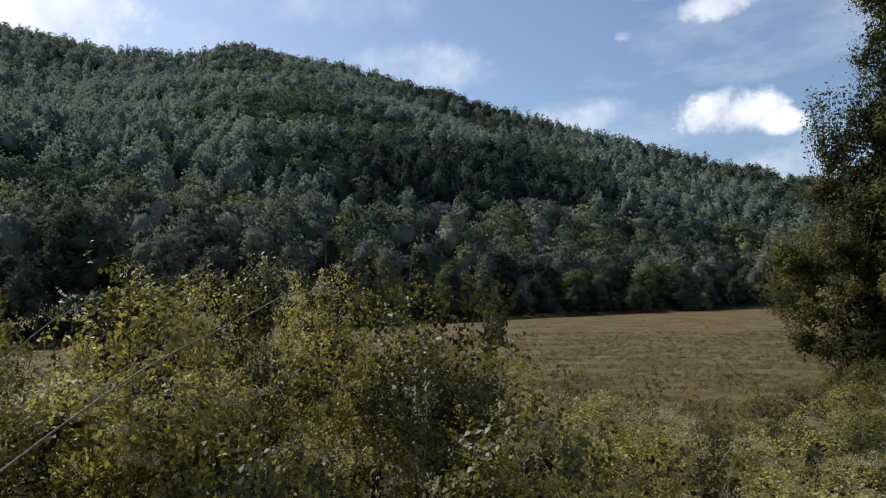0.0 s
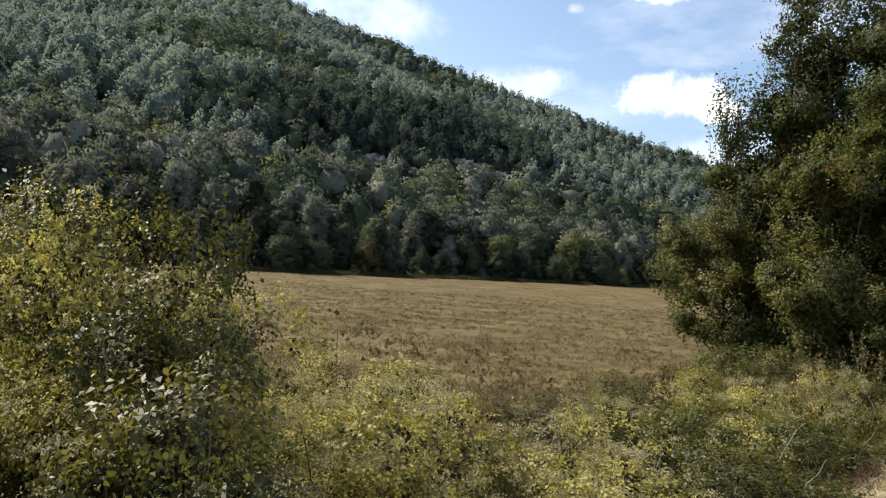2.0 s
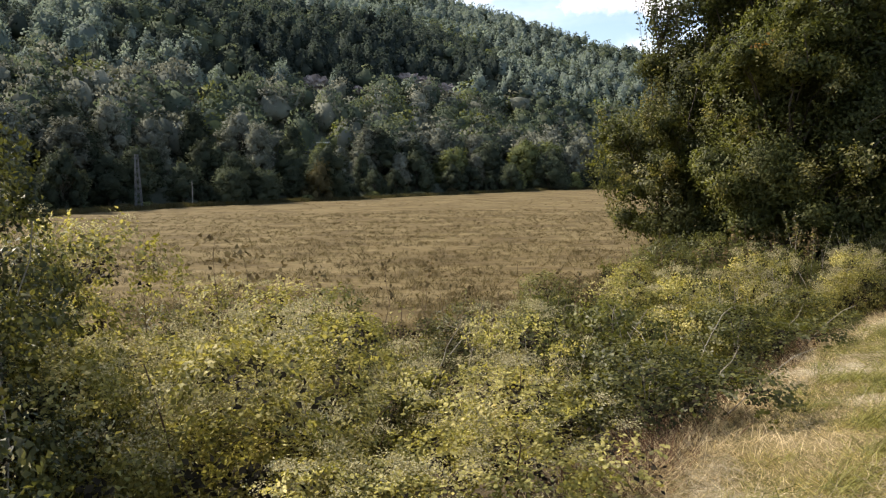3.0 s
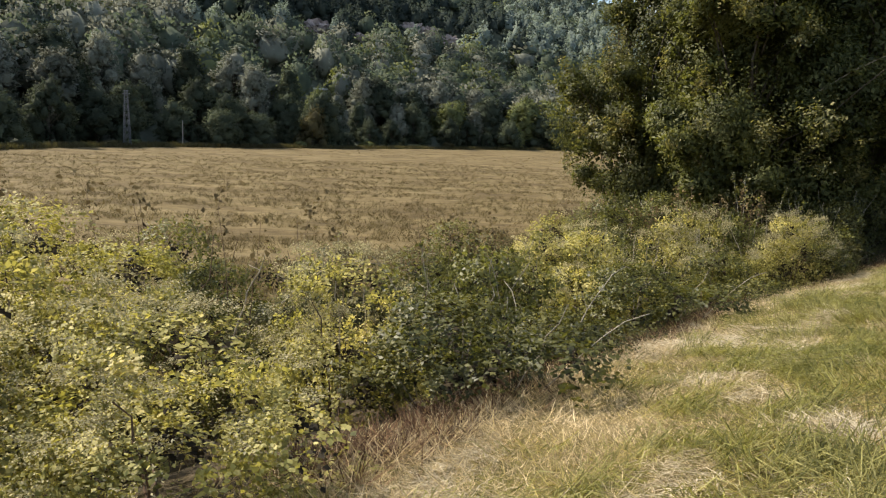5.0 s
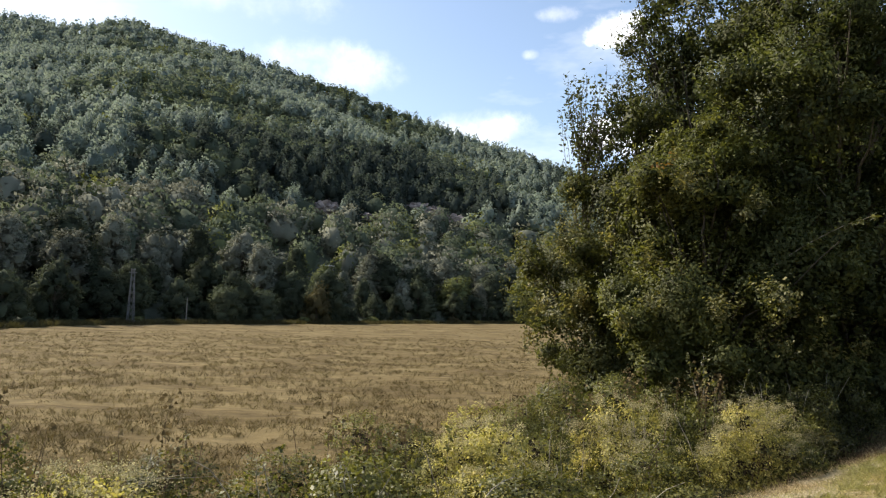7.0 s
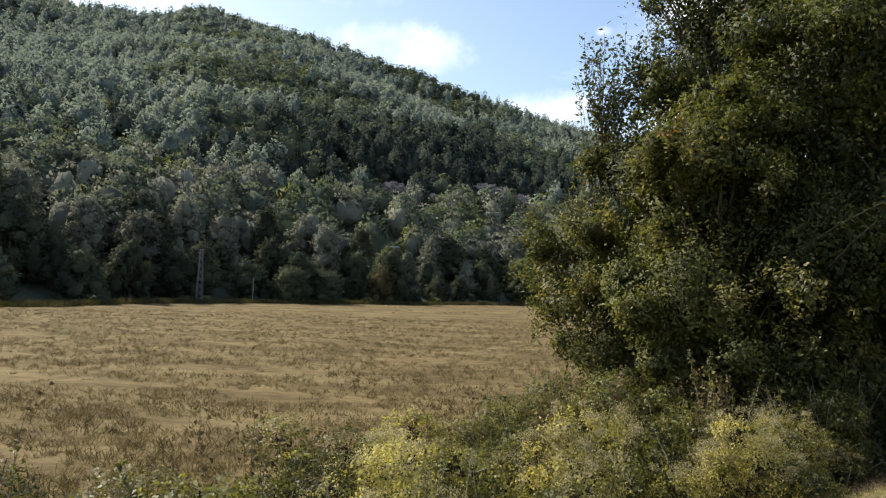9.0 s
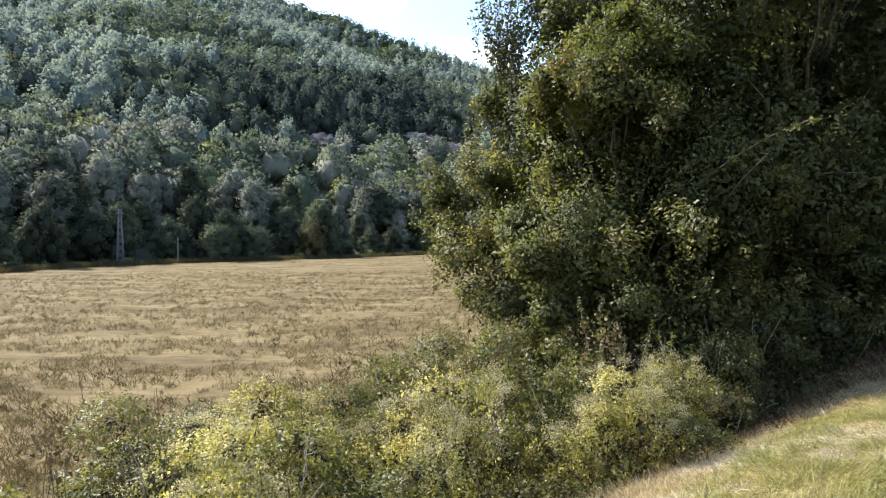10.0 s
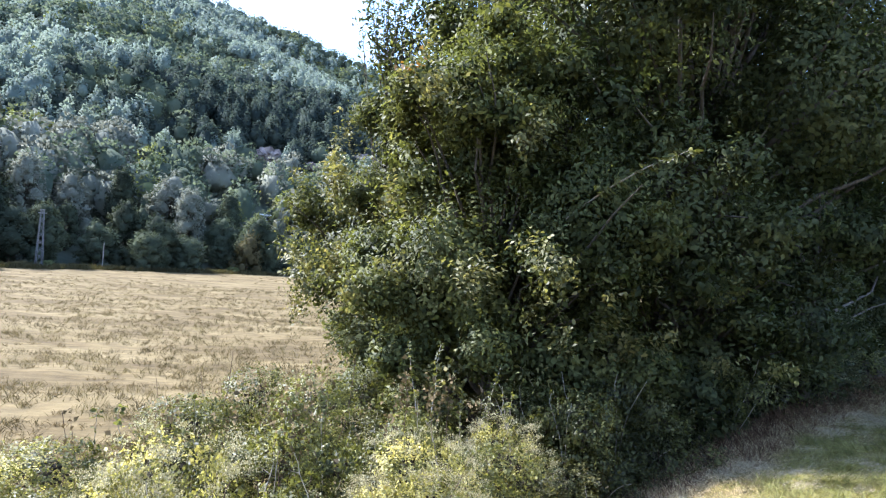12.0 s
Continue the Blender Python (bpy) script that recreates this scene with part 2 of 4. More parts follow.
M_HAY = leaf_material("hay_blade", ((0.30, 0.235, 0.125), (0.43, 0.355, 0.22), (0.55, 0.47, 0.32), (0.65, 0.575, 0.43)), 0.3, 0.8, patch=1.5, gloss=0.1, tint=(1.05, 1.05, 0.9), vary=0.8, single=0.5)
# Inner bush leaves, near-black brown: the hollows' shade put into the colour.
M_HOLLOW_SHADE = leaf_material("hollow_shade_leaf", ((0.022, 0.018, 0.011), (0.04, 0.032, 0.019), (0.065, 0.05, 0.028)), 0.2, 0.8, gloss=0.1, tint=(1, 1, 1), vary=0.6)
M_WITHERED = leaf_material("withered_weed", ((0.07, 0.04, 0.022), (0.14, 0.08, 0.045), (0.22, 0.14, 0.08)), 0.3, 0.8, gloss=0.1, tint=(1, 1, 1), vary=1.0)
M_WEED = leaf_material("dry_weed", ((0.092, 0.066, 0.03), (0.14, 0.104, 0.048), (0.19, 0.145, 0.068)), 0.3, 0.8, gloss=0.1, tint=(1, 1, 1))
M_FAR = leaf_material("valley_leaf", ((0.0354, 0.044, 0.0301), (0.0582, 0.07, 0.0451), (0.0884, 0.1, 0.0602), (0.12, 0.138, 0.0677)), 0.3, 0.9, patch=0.12, own=0.6, vary=0.25, gloss=0.05, tint=(1.1, 1.15, 0.9), single=0.15)
M_SILVER = leaf_material("silver_willow_leaf", ((0.107, 0.113, 0.085), (0.157, 0.164, 0.123), (0.219, 0.223, 0.172), (0.303, 0.301, 0.243)), 0.3, 0.9, patch=0.12, tint=(1, 1, 0.95), own=0.5, vary=0.25, gloss=0.05, single=0.15)
M_OLIVE = leaf_material("olive_brown_leaf", ((0.065, 0.058, 0.03), (0.105, 0.09, 0.045), (0.15, 0.138, 0.06)), 0.25, 0.9, patch=0.3, vary=0.25, gloss=0.05, single=0.15)
M_PALE = leaf_material("pale_green_leaf", ((0.09, 0.105, 0.05), (0.155, 0.17, 0.075), (0.215, 0.22, 0.10)), 0.3, 0.9, patch=0.3, vary=0.25, gloss=0.05, single=0.15)
# Hill greens lean blue-grey, distance haze put into their colours.
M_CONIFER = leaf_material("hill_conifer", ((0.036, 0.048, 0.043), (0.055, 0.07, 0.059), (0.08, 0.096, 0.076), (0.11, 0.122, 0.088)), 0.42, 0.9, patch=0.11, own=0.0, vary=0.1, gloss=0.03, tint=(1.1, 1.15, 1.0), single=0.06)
# Paler, bluer copy of the conifer: haze over the upper slope put into colour.
M_UPPER = leaf_material("hill_haze_pine", ((0.15, 0.184, 0.166), (0.196, 0.233, 0.198), (0.248, 0.283, 0.224), (0.3, 0.325, 0.238)), 0.42, 0.9, patch=0.11, own=0.0, vary=0.1, gloss=0.03, tint=(1.1, 1.15, 1.0), single=0.06)
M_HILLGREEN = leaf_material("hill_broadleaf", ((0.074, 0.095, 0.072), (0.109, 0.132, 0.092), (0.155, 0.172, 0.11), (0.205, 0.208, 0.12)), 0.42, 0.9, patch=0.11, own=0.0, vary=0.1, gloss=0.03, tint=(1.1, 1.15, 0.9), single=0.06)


def bark_material(name, a, b, scale=12.0):
    m, n = material(name)
    pos = n.vec("MULTIPLY", n.tree.nodes.new("ShaderNodeNewGeometry").outputs["Position"], (1, 1, 0.25))
    f = n.noise(pos, scale, 5.0, 0.65)
    finish(n, n.ramp(f, ((0.35, a), (0.65, b))), 0.85, bump=f, depth=0.02)
    return m


M_BARK = bark_material("bark", (0.05, 0.04, 0.03), (0.14, 0.115, 0.085))
M_CANE = bark_material("bare_cane", (0.2, 0.17, 0.12), (0.38, 0.33, 0.25), 25.0)
M_STEM = bark_material("brown_stem", (0.07, 0.045, 0.03), (0.16, 0.1, 0.06), 25.0)
M_POLE = bark_material("weathered_pole", (0.16, 0.15, 0.13), (0.3, 0.28, 0.25), 6.0)
M_STEEL = bark_material("galvanised_steel", (0.10, 0.105, 0.105), (0.17, 0.175, 0.175), 3.0)
M_ROCK = bark_material("pale_rock", (0.14, 0.11, 0.10), (0.36, 0.30, 0.27), 0.35)
M_ROOF = bark_material("pale_roof", (0.62, 0.62, 0.6), (0.8, 0.8, 0.78), 2.0)
M_PLASTER = bark_material("plaster", (0.35, 0.33, 0.3), (0.5, 0.48, 0.44), 1.0)
M_DARKGLASS = bark_material("dark_window", (0.02, 0.02, 0.025), (0.05, 0.05, 0.055), 1.0)

# ---------------------------------------------------------------- mesh makers
def mesh_from(name, verts, faces, mat, index=None, mass=None, weight=0.5):
    """A mesh from arrays: verts n x 3, faces a list of (array of m x k). mass: the ways that the leafy mass faces at each vertex, to shade leaves by."""
    me = bpy.data.meshes.new(name)
    verts = np.asarray(verts, np.float32)
    groups = faces if isinstance(faces, list) else [faces]
    loops = np.concatenate([np.asarray(g, np.int32).ravel() for g in groups])
    sizes = np.concatenate([np.full(len(g), len(g[0]), np.int32) for g in groups if len(g)])
    starts = np.concatenate(([0], np.cumsum(sizes)[:-1])).astype(np.int32)
    me.vertices.add(len(verts))
    me.vertices.foreach_set("co", verts.ravel())
    me.loops.add(len(loops))
    me.loops.foreach_set("vertex_index", loops)
    me.polygons.add(len(sizes))
    me.polygons.foreach_set("loop_start", starts)
    me.polygons.foreach_set("loop_total", sizes)
    for m in mat if isinstance(mat, (list, tuple)) else [mat]:
        me.materials.append(m)
    if index is not None:
        me.polygons.foreach_set("material_index", np.asarray(index, np.int32))
    me.update(calc_edges=True)
    if mass is not None:
        own = np.empty(len(verts) * 3, np.float32)
        me.vertex_normals.foreach_get("vector", own)
        me.polygons.foreach_set("use_smooth", np.ones(len(sizes), bool))
        me.normals_split_custom_set_from_vertices(unit(unit(mass) * weight + own.reshape(-1, 3) * (1 - weight)))
    return me


def mass_ways(p, lumps, up=0.25):
    """The way out of the nearest lump at each point."""
    p = np.asarray(p, float)
    best, out = np.full(len(p), 1e9), np.zeros((len(p), 3))
    for l in np.asarray(lumps, float):
        q = (p - l[:3]) / l[3:]
        r = np.linalg.norm(q, axis=1)
        near = r < best
        best[near], out[near] = r[near], (q / l[3:])[near]
    return unit(unit(out) + (0, 0, up))


def part(name, me, parent, label="", kind=""):
    ob = new(name, me)
    ob.parent = parent
    return tagged(ob, label=label, kind=kind)


def thing(name, at, label, category, group="", turn=0.0, scale=(1, 1, 1)):
    ob = new(name)
    ob.empty_display_size = 0.2
    ob.location, ob.rotation_euler, ob.scale = at, (0, 0, turn), scale
    return tagged(ob, label, category, group)


def unit(a):
    return a / np.maximum(np.linalg.norm(a, axis=-1, keepdims=True), 1e-9)


def leaves(rng, roots, dirs, length, width, fold=0.25, shape=6, face=None):
    """Leaf blades from roots along dirs, folded along the midrib, turned towards face."""
    k = len(roots)
    dirs = unit(dirs)
    if face is None:
        facing = unit(rng.normal(size=(k, 3)) * 1.1 + (0, 0, 1.0))
    else:
        facing = unit(unit(rng.normal(size=(k, 3))) * 0.75 + unit(face) + (0, 0, 0.45))
    side = unit(np.cross(dirs, facing))
    up = np.cross(side, dirs)
    ln = (length * (0.65 + 0.7 * rng.rand(k)))[:, None]
    wd = ln * width / length * 0.5
    tip = roots + dirs * ln - up * ln * 0.12
    if shape == 4:
        mid = roots + dirs * ln * 0.45 + up * wd * fold
        v = np.stack((roots, mid + side * wd, tip, mid - side * wd), 1)
        f = np.arange(k * 4).reshape(k, 4)
        return v.reshape(-1, 3), f
    a, b = roots + dirs * ln * 0.28 + up * wd * fold, roots + dirs * ln * 0.66 + up * wd * fold * 0.8
    v = np.stack((roots, a + side * wd, b + side * wd * 0.78, tip, b - side * wd * 0.78, a - side * wd), 1)
    i = (np.arange(k) * 6)[:, None]
    f = np.concatenate((i + np.array([[0, 1, 2, 3]]), i + np.array([[0, 3, 4, 5]])))
    return v.reshape(-1, 3), f


def lump_surface(rng, lumps, k, low=-0.35, inside=0.86, spread=(0.8, 1.06)):
    """Points and outward ways on the joined surface of rounded lumps (x, y, z, rx, ry, rz)."""
    lumps = np.asarray(lumps, float)
    area = lumps[:, 3] * lumps[:, 4] + lumps[:, 3] * lumps[:, 5] + lumps[:, 4] * lumps[:, 5]
    got, ways, n = [], [], 0
    while n < k:
        pick = rng.choice(len(lumps), k, p=area / area.sum())
        d = unit(rng.normal(size=(k, 3)))
        d = d[d[:, 2] > low]
        c = lumps[pick[:len(d)]]
        p = c[:, :3] + d * c[:, 3:] * (spread[0] + (spread[1] - spread[0]) * rng.rand(len(d), 1))
        hidden = np.zeros(len(p), bool)
        for l in lumps:
            q = np.linalg.norm((p - l[:3]) / l[3:], axis=1)
            hidden |= q < inside * spread[0]
        p, w = p[~hidden], unit(d / c[:, 3:])[~hidden]
        got.append(p)
        ways.append(w)
        n += len(p)
    return np.concatenate(got)[:k], np.concatenate(ways)[:k]


def with_holes(rng, tips, ways, size, share):
    """Leaves out the twigs of some hollows, about that share of them."""
    ph = rng.rand(9) * 6.28
    q = tips / size
    f = np.sin(q[:, 0] * 2.1 + q[:, 1] * 1.3 + ph[0]) + np.sin(q[:, 1] * 2.4 - q[:, 2] * 1.5 + ph[1]) + np.sin(q[:, 2] * 2.7 + q[:, 0] * 1.1 + ph[2])
    f = f + 0.7 * np.sin(q[:, 0] * 5.2 + q[:, 2] * 3.1 + ph[3]) + 0.7 * np.sin(q[:, 1] * 4.7 - q[:, 0] * 2.9 + ph[4])
    keep = f > np.quantile(f, share)
    return tips[keep], ways[keep]


def sprays(rng, tips, ways, per, reach, length, width, droop=0.3, shape=6, up=0.35):
    """Leafy twigs: each with some leaves set to both sides along it."""
    k = len(tips)
    d = unit(ways + rng.normal(size=(k, 3)) * 0.55 + (0, 0, up))
    t = (np.arange(per) + 0.5) / per
    roots = tips[:, None] - d[:, None] * reach * (1 - t)[None, :, None]
    roots = roots + rng.normal(size=roots.shape) * reach * 0.06
    side = unit(np.cross(d, rng.normal(size=(k, 3))))
    sign = np.where(np.arange(per) % 2, 1.0, -1.0)
    ld = d[:, None] * 0.55 + side[:, None] * sign[None, :, None] + rng.normal(size=roots.shape) * 0.4 - np.array((0, 0, droop))
    return leaves(rng, roots.reshape(-1, 3), ld.reshape(-1, 3), length, width, shape=shape, face=np.repeat(ways, per, 0))


def ball(fine):
    bm = bmesh.new()
    bmesh.ops.create_icosphere(bm, subdivisions=fine, radius=1.0)
    v = np.array([tuple(q.co) for q in bm.verts])
    f = np.array([[q.index for q in face.verts] for face in bm.faces])
    bm.free()
    return v, f


BALL_1, BALL_2 = ball(1), ball(2)


def lump_cores(rng, lumps, size, mould=BALL_2):
    """The leafy inside of a crown: each lump as an uneven rounded mass."""
    out = []
    for l in lumps:
        v, f = mould
        ph = rng.rand(4) * 6.28
        k = 1 + 0.14 * np.sin(v[:, 0] * 5 + ph[0]) + 0.14 * np.sin(v[:, 1] * 6 + ph[1]) + 0.12 * np.sin(v[:, 2] * 7 + ph[2])
        out.append((np.asarray(l[:3]) + v * np.asarray(l[3:]) * size * k[:, None], f))
    return out


def joined(pieces):
    vs, groups, at = [], {}, 0
    for v, f in pieces:
        vs.append(v)
        for g in (f if isinstance(f, list) else [f]):
            g = np.asarray(g)
            groups.setdefault(g.shape[1], []).append(g + at)
        at += len(v)
    return np.concatenate(vs), [np.concatenate(g) for g in groups.values()]


def tube(points, radii, sides=6):
    """A bent, tapering stem."""
    p = np.asarray(points, float)
    n = len(p)
    d = unit(np.gradient(p, axis=0))
    a = unit(np.cross(d, (0.31, 0.17, 0.93) if abs(d[0][2]) < 0.9 else (1.0, 0.2, 0.1)))
    b = np.cross(d, a)
    ang = np.arange(sides) * 2 * np.pi / sides
    r = np.asarray(radii, float)
    v = p[:, None] + (a[:, None] * np.cos(ang)[None, :, None] + b[:, None] * np.sin(ang)[None, :, None]) * r[:, None, None]
    i, j = np.meshgrid(np.arange(n - 1), np.arange(sides), indexing="ij")
    k = (j + 1) % sides
    f = np.stack((i * sides + j, i * sides + k, (i + 1) * sides + k, (i + 1) * sides + j), -1).reshape(-1, 4)
    return v.reshape(-1, 3), f


def bent(rng, a, b, sag=0.0, steps=7, wobble=0.03):
    a, b = np.asarray(a, float), np.asarray(b, float)
    t = np.linspace(0, 1, steps)[:, None]
    size = np.linalg.norm(b - a)
    return a + (b - a) * t + np.array((0, 0, 1)) * sag * 4 * t * (1 - t) + np.cumsum(rng.normal(size=(steps, 3)), 0) * wobble * size * 0.3 * t


# ---------------------------------------------------------------- ground
def make_ground():
    """One sheet: rings round the path, fine near it and coarse out to the hills and beyond."""
    rings = np.concatenate((np.linspace(0, 30, 110)[1:], np.geomspace(30.6, 300, 110), np.linspace(304, 700, 90), np.geomspace(720, 4500, 14)))
    az = np.radians(np.concatenate((np.linspace(-60, 60, 261), np.linspace(63, 297, 79))))
    rr, aa = np.meshgrid(rings, az, indexing="ij")
    x, y = MID[0] + rr * np.sin(aa), MID[1] + rr * np.cos(aa)
    z = height(x, y)
    z = np.where(rr > 800, np.minimum(z, -2.0 + 0 * z), z)
    v = np.concatenate(([(MID[0], MID[1], ground_z(*MID))], np.stack((x, y, z), -1).reshape(-1, 3)))
    n, m = len(rings), len(az)
    i, j = np.meshgrid(np.arange(n - 1), np.arange(m), indexing="ij")
    k = (j + 1) % m
    quads = np.stack((1 + i * m + j, 1 + i * m + k, 1 + (i + 1) * m + k, 1 + (i + 1) * m + j), -1).reshape(-1, 4)
    fan = np.stack((np.zeros(m, int), 1 + np.arange(m), 1 + (np.arange(m) + 1) % m), -1)[:, ::-1]
    c = v[quads].mean(1)
    d = np.hypot(c[:, 0] - MID[0], c[:, 1] - MID[1])
    edge = np.interp(np.degrees(np.arctan2(c[:, 0] - MID[0], c[:, 1] - MID[1])), EDGE_AZ, EDGE_D)
    u, vv = uv_of(c[:, 0], c[:, 1])
    foot = bank_foot(u) + 0.3 * waves(c[:, 0], c[:, 1], 0.9, 8)
    mat = np.where(d > edge, 2, np.where(vv > 9.5, 1, np.where(vv > foot, 3, 0)))
    me = mesh_from("ground", v, [quads, fan], [M_BANK, M_FIELD, M_FOREST_FLOOR, M_SOIL], np.concatenate((mat, np.zeros(m, int))))
    me.polygons.foreach_set("use_smooth", np.ones(len(me.polygons), bool))
    tagged(new("ground", me), "dry meadow, mown grassy bank and wooded hillside", "ground", kind="structure")


make_ground()


# ---------------------------------------------------------------- hill forest
def crown_shape(rng, blades_count, cone, size):
    """A small far tree, foot at 0 and about 1 high: an uneven leafy mass with blades of foliage standing out of it."""
    v, f = BALL_2 if blades_count > 100 else BALL_1
    ph = rng.rand(6) * 6.28
    def swell(p):
        return 1 + 0.13 * np.sin(p[:, 0] * 4.5 + ph[0]) + 0.13 * np.sin(p[:, 1] * 5 + ph[1]) + 0.13 * np.sin(p[:, 2] * 6 + ph[2]) + 0.09 * np.sin(p[:, 0] * 9 + p[:, 2] * 8 + ph[3])
    def form(p):
        q = p * swell(p)[:, None]
        h = (p[:, 2] + 1) / 2
        wide = (1.15 - 0.75 * h) * 0.36 if cone else 0.40 + 0 * h
        return np.stack((q[:, 0] * wide, q[:, 1] * wide, 0.5 + q[:, 2] * 0.46), -1)
    d = unit(rng.normal(size=(blades_count, 3)) + (0, 0, 0.35))
    way = d * (1, 1, 0.6) + rng.normal(size=d.shape) * 0.4 + (0, 0, 0.25)
    return joined((((form(v) - (0, 0, 0.5)) * 0.7 + (0, 0, 0.5), f), leaves(rng, form(d) - unit(way) * size * 0.4, way, size, size * 0.8, 0.2, 4, d)))


ROCKS = ((1.6, 7.6, 7, 3.2), (4.3, 7.0, 5, 3.0), (-5.6, 7.4, 5, 3.0), (-2.5, 7.1, 3, 2.0), (3.0, 7.4, 3, 3.4))


def rock_spot(az, el):
    """The distance at which the slope reaches that height of view."""
    d = 215.0
    while math.degrees(math.atan2(ground_z(MID[0] + d * math.sin(radians(az)), MID[1] + d * math.cos(radians(az))) + 3.0, d)) < el and d < 600:
        d += 4
    return d


HOUSE_AZ, HOUSE_BEHIND = -5.3, 30.0
while True:
    HOUSE_D = float(np.interp(HOUSE_AZ, EDGE_AZ, EDGE_D)) + HOUSE_BEHIND
    if ground_z(MID[0] + HOUSE_D * math.sin(radians(HOUSE_AZ)), MID[1] + HOUSE_D * math.cos(radians(HOUSE_AZ))) + 2.5 - 1.85 > HOUSE_D * math.tan(radians(2.64)):
        break
    HOUSE_BEHIND += 1.0


def make_forest():
    rng = np.random.RandomState(5)
    shapes = {(c, big): [crown_shape(rng, 250 if big else 60, c, 0.075 if big else 0.11) for _ in range(9)] for c in (True, False) for big in (True, False)}
    rocks = [(az, rock_spot(az, el), wide) for az, el, wide, tall in ROCKS]
    n = 8300
    az = rng.uniform(-46, 28, n)
    base = np.interp(az, EDGE_AZ, EDGE_D)
    d = np.sqrt(rng.uniform(130.0 ** 2, 680.0 ** 2, n))
    ok = d > base + 36
    d, az = d[ok], az[ok]
    x, y = MID[0] + d * np.sin(np.radians(az)), MID[1] + d * np.cos(np.radians(az))
    z = height(x, y)
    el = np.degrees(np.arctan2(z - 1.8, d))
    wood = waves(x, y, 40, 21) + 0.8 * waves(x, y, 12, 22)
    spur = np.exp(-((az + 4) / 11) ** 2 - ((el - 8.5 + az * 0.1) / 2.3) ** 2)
    glade = (np.abs(az - 1.0) < 1.1) & (np.abs(el - 11.3) < 0.35)
    out = {"conifer": [], "broad": [], "silver": [], "pale": [], "upper": []}
    for i in range(len(x)):
        if glade[i]:
            continue
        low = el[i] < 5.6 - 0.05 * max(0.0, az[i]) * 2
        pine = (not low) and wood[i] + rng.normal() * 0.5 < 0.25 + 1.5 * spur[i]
        tall = rng.uniform(6.5, 12.5) * (1.1 if pine else 0.95) * (1.25 if low else 1.0)
        wide = tall * rng.uniform(0.8, 1.3)
        if abs(az[i] - HOUSE_AZ) < 1.1 and d[i] < HOUSE_D + 4:
            continue
        if any(abs(az[i] - ra) < math.degrees(rw / rd) + 0.3 and rd - 24 < d[i] < rd + 5 for ra, rd, rw in rocks):
            continue
        v, f = shapes[pine, d[i] < 340][rng.randint(9)]
        t = rng.rand() * 6.283
        c, s = math.cos(t) * wide, math.sin(t) * wide
        w = np.stack((v[:, 0] * c - v[:, 1] * s + x[i], v[:, 0] * s + v[:, 1] * c + y[i], v[:, 2] * tall + z[i] - 0.5), -1)
        r = rng.rand()
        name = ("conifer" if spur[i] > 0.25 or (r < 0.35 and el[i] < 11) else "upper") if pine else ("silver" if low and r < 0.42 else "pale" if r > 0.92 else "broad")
        mid = np.array((x[i], y[i], z[i] - 0.5 + tall * 0.42))
        out[name].append((w, f, (w - mid) / (wide ** 2, wide ** 2, tall ** 2 * 1.3)))
    looks = {"conifer": ("forest_pines", M_CONIFER, "dark green pine wood covering the hillside"), "upper": ("forest_young_pines", M_UPPER, "pale grey-green pines up the hillside, haze put into their colour"),
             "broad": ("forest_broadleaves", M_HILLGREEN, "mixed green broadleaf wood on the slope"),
             "silver": ("forest_willows", M_SILVER, "silver-grey willows at the hill's foot"), "pale": ("forest_pale_trees", M_PALE, "pale yellow-green trees among the wood")}
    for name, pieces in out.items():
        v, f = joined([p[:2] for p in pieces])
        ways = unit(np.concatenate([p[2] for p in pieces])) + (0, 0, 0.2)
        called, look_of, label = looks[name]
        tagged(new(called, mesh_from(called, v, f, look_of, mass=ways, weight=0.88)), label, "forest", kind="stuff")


make_forest()


# ---------------------------------------------------------------- trees along the far side of the meadow
def far_tree_meshes(seed, mat, form):
    """Trunk with limbs, and crown, of a valley tree about 10 m high."""
    rng = np.random.RandomState(seed)
    stems = [tube(bent(rng, (0, 0, -0.4), (0.2, 0.1, 7.5), wobble=0.05), np.linspace(0.22, 0.05, 7), 6)]
    lumps = []
    count = {"round": 26, "tall": 24, "bush": 18}[form]
    for k in range(count):
        a, h = k * 2.4 + rng.rand(), (k + 0.6) / count
        if form == "round":
            r, z, s = 2.9 * math.sin(math.pi * min(0.96, 0.28 + h * 0.68)), 1.4 + 7.3 * h, rng.uniform(0.9, 1.7)
        elif form == "tall":
            r, z, s = 1.7 * math.sin(math.pi * min(0.95, 0.25 + h * 0.7)), 1.2 + 8.0 * h, rng.uniform(0.8, 1.4)
        else:
            r, z, s = 2.7 * (1 - 0.7 * h * h), 0.6 + 6.2 * h, rng.uniform(1.0, 1.8)
        r *= rng.uniform(0.6, 1.1)
        c = (math.cos(a) * r, math.sin(a) * r, z + rng.uniform(-0.5, 0.5))
        lumps.append((*c, s * 1.1, s * 1.1, s * rng.uniform(1.0, 1.6)))
        stems.append(tube(bent(rng, (0.05, 0.05, max(0.3, z * 0.55)), c), np.linspace(0.09, 0.02, 7), 4))
    tips, ways = lump_surface(rng, lumps, 1000, low=-0.7, spread=(0.68, 1.22), inside=0.9)
    v, f = joined([sprays(rng, tips, ways, 6, 0.7, 0.31, 0.2, 0.1, 4, 0.5)] + lump_cores(rng, lumps, 0.62, BALL_1))
    whole = (0, 0, 4.4, 3.4, 3.4, 5.0)
    ways = mass_ways(v, lumps) + 0.7 * mass_ways(v, [whole])
    sv, sf = joined(stems)
    return mesh_from("trunk", sv, sf, M_BARK), mesh_from("crown", v, f, mat, mass=ways, weight=0.6)


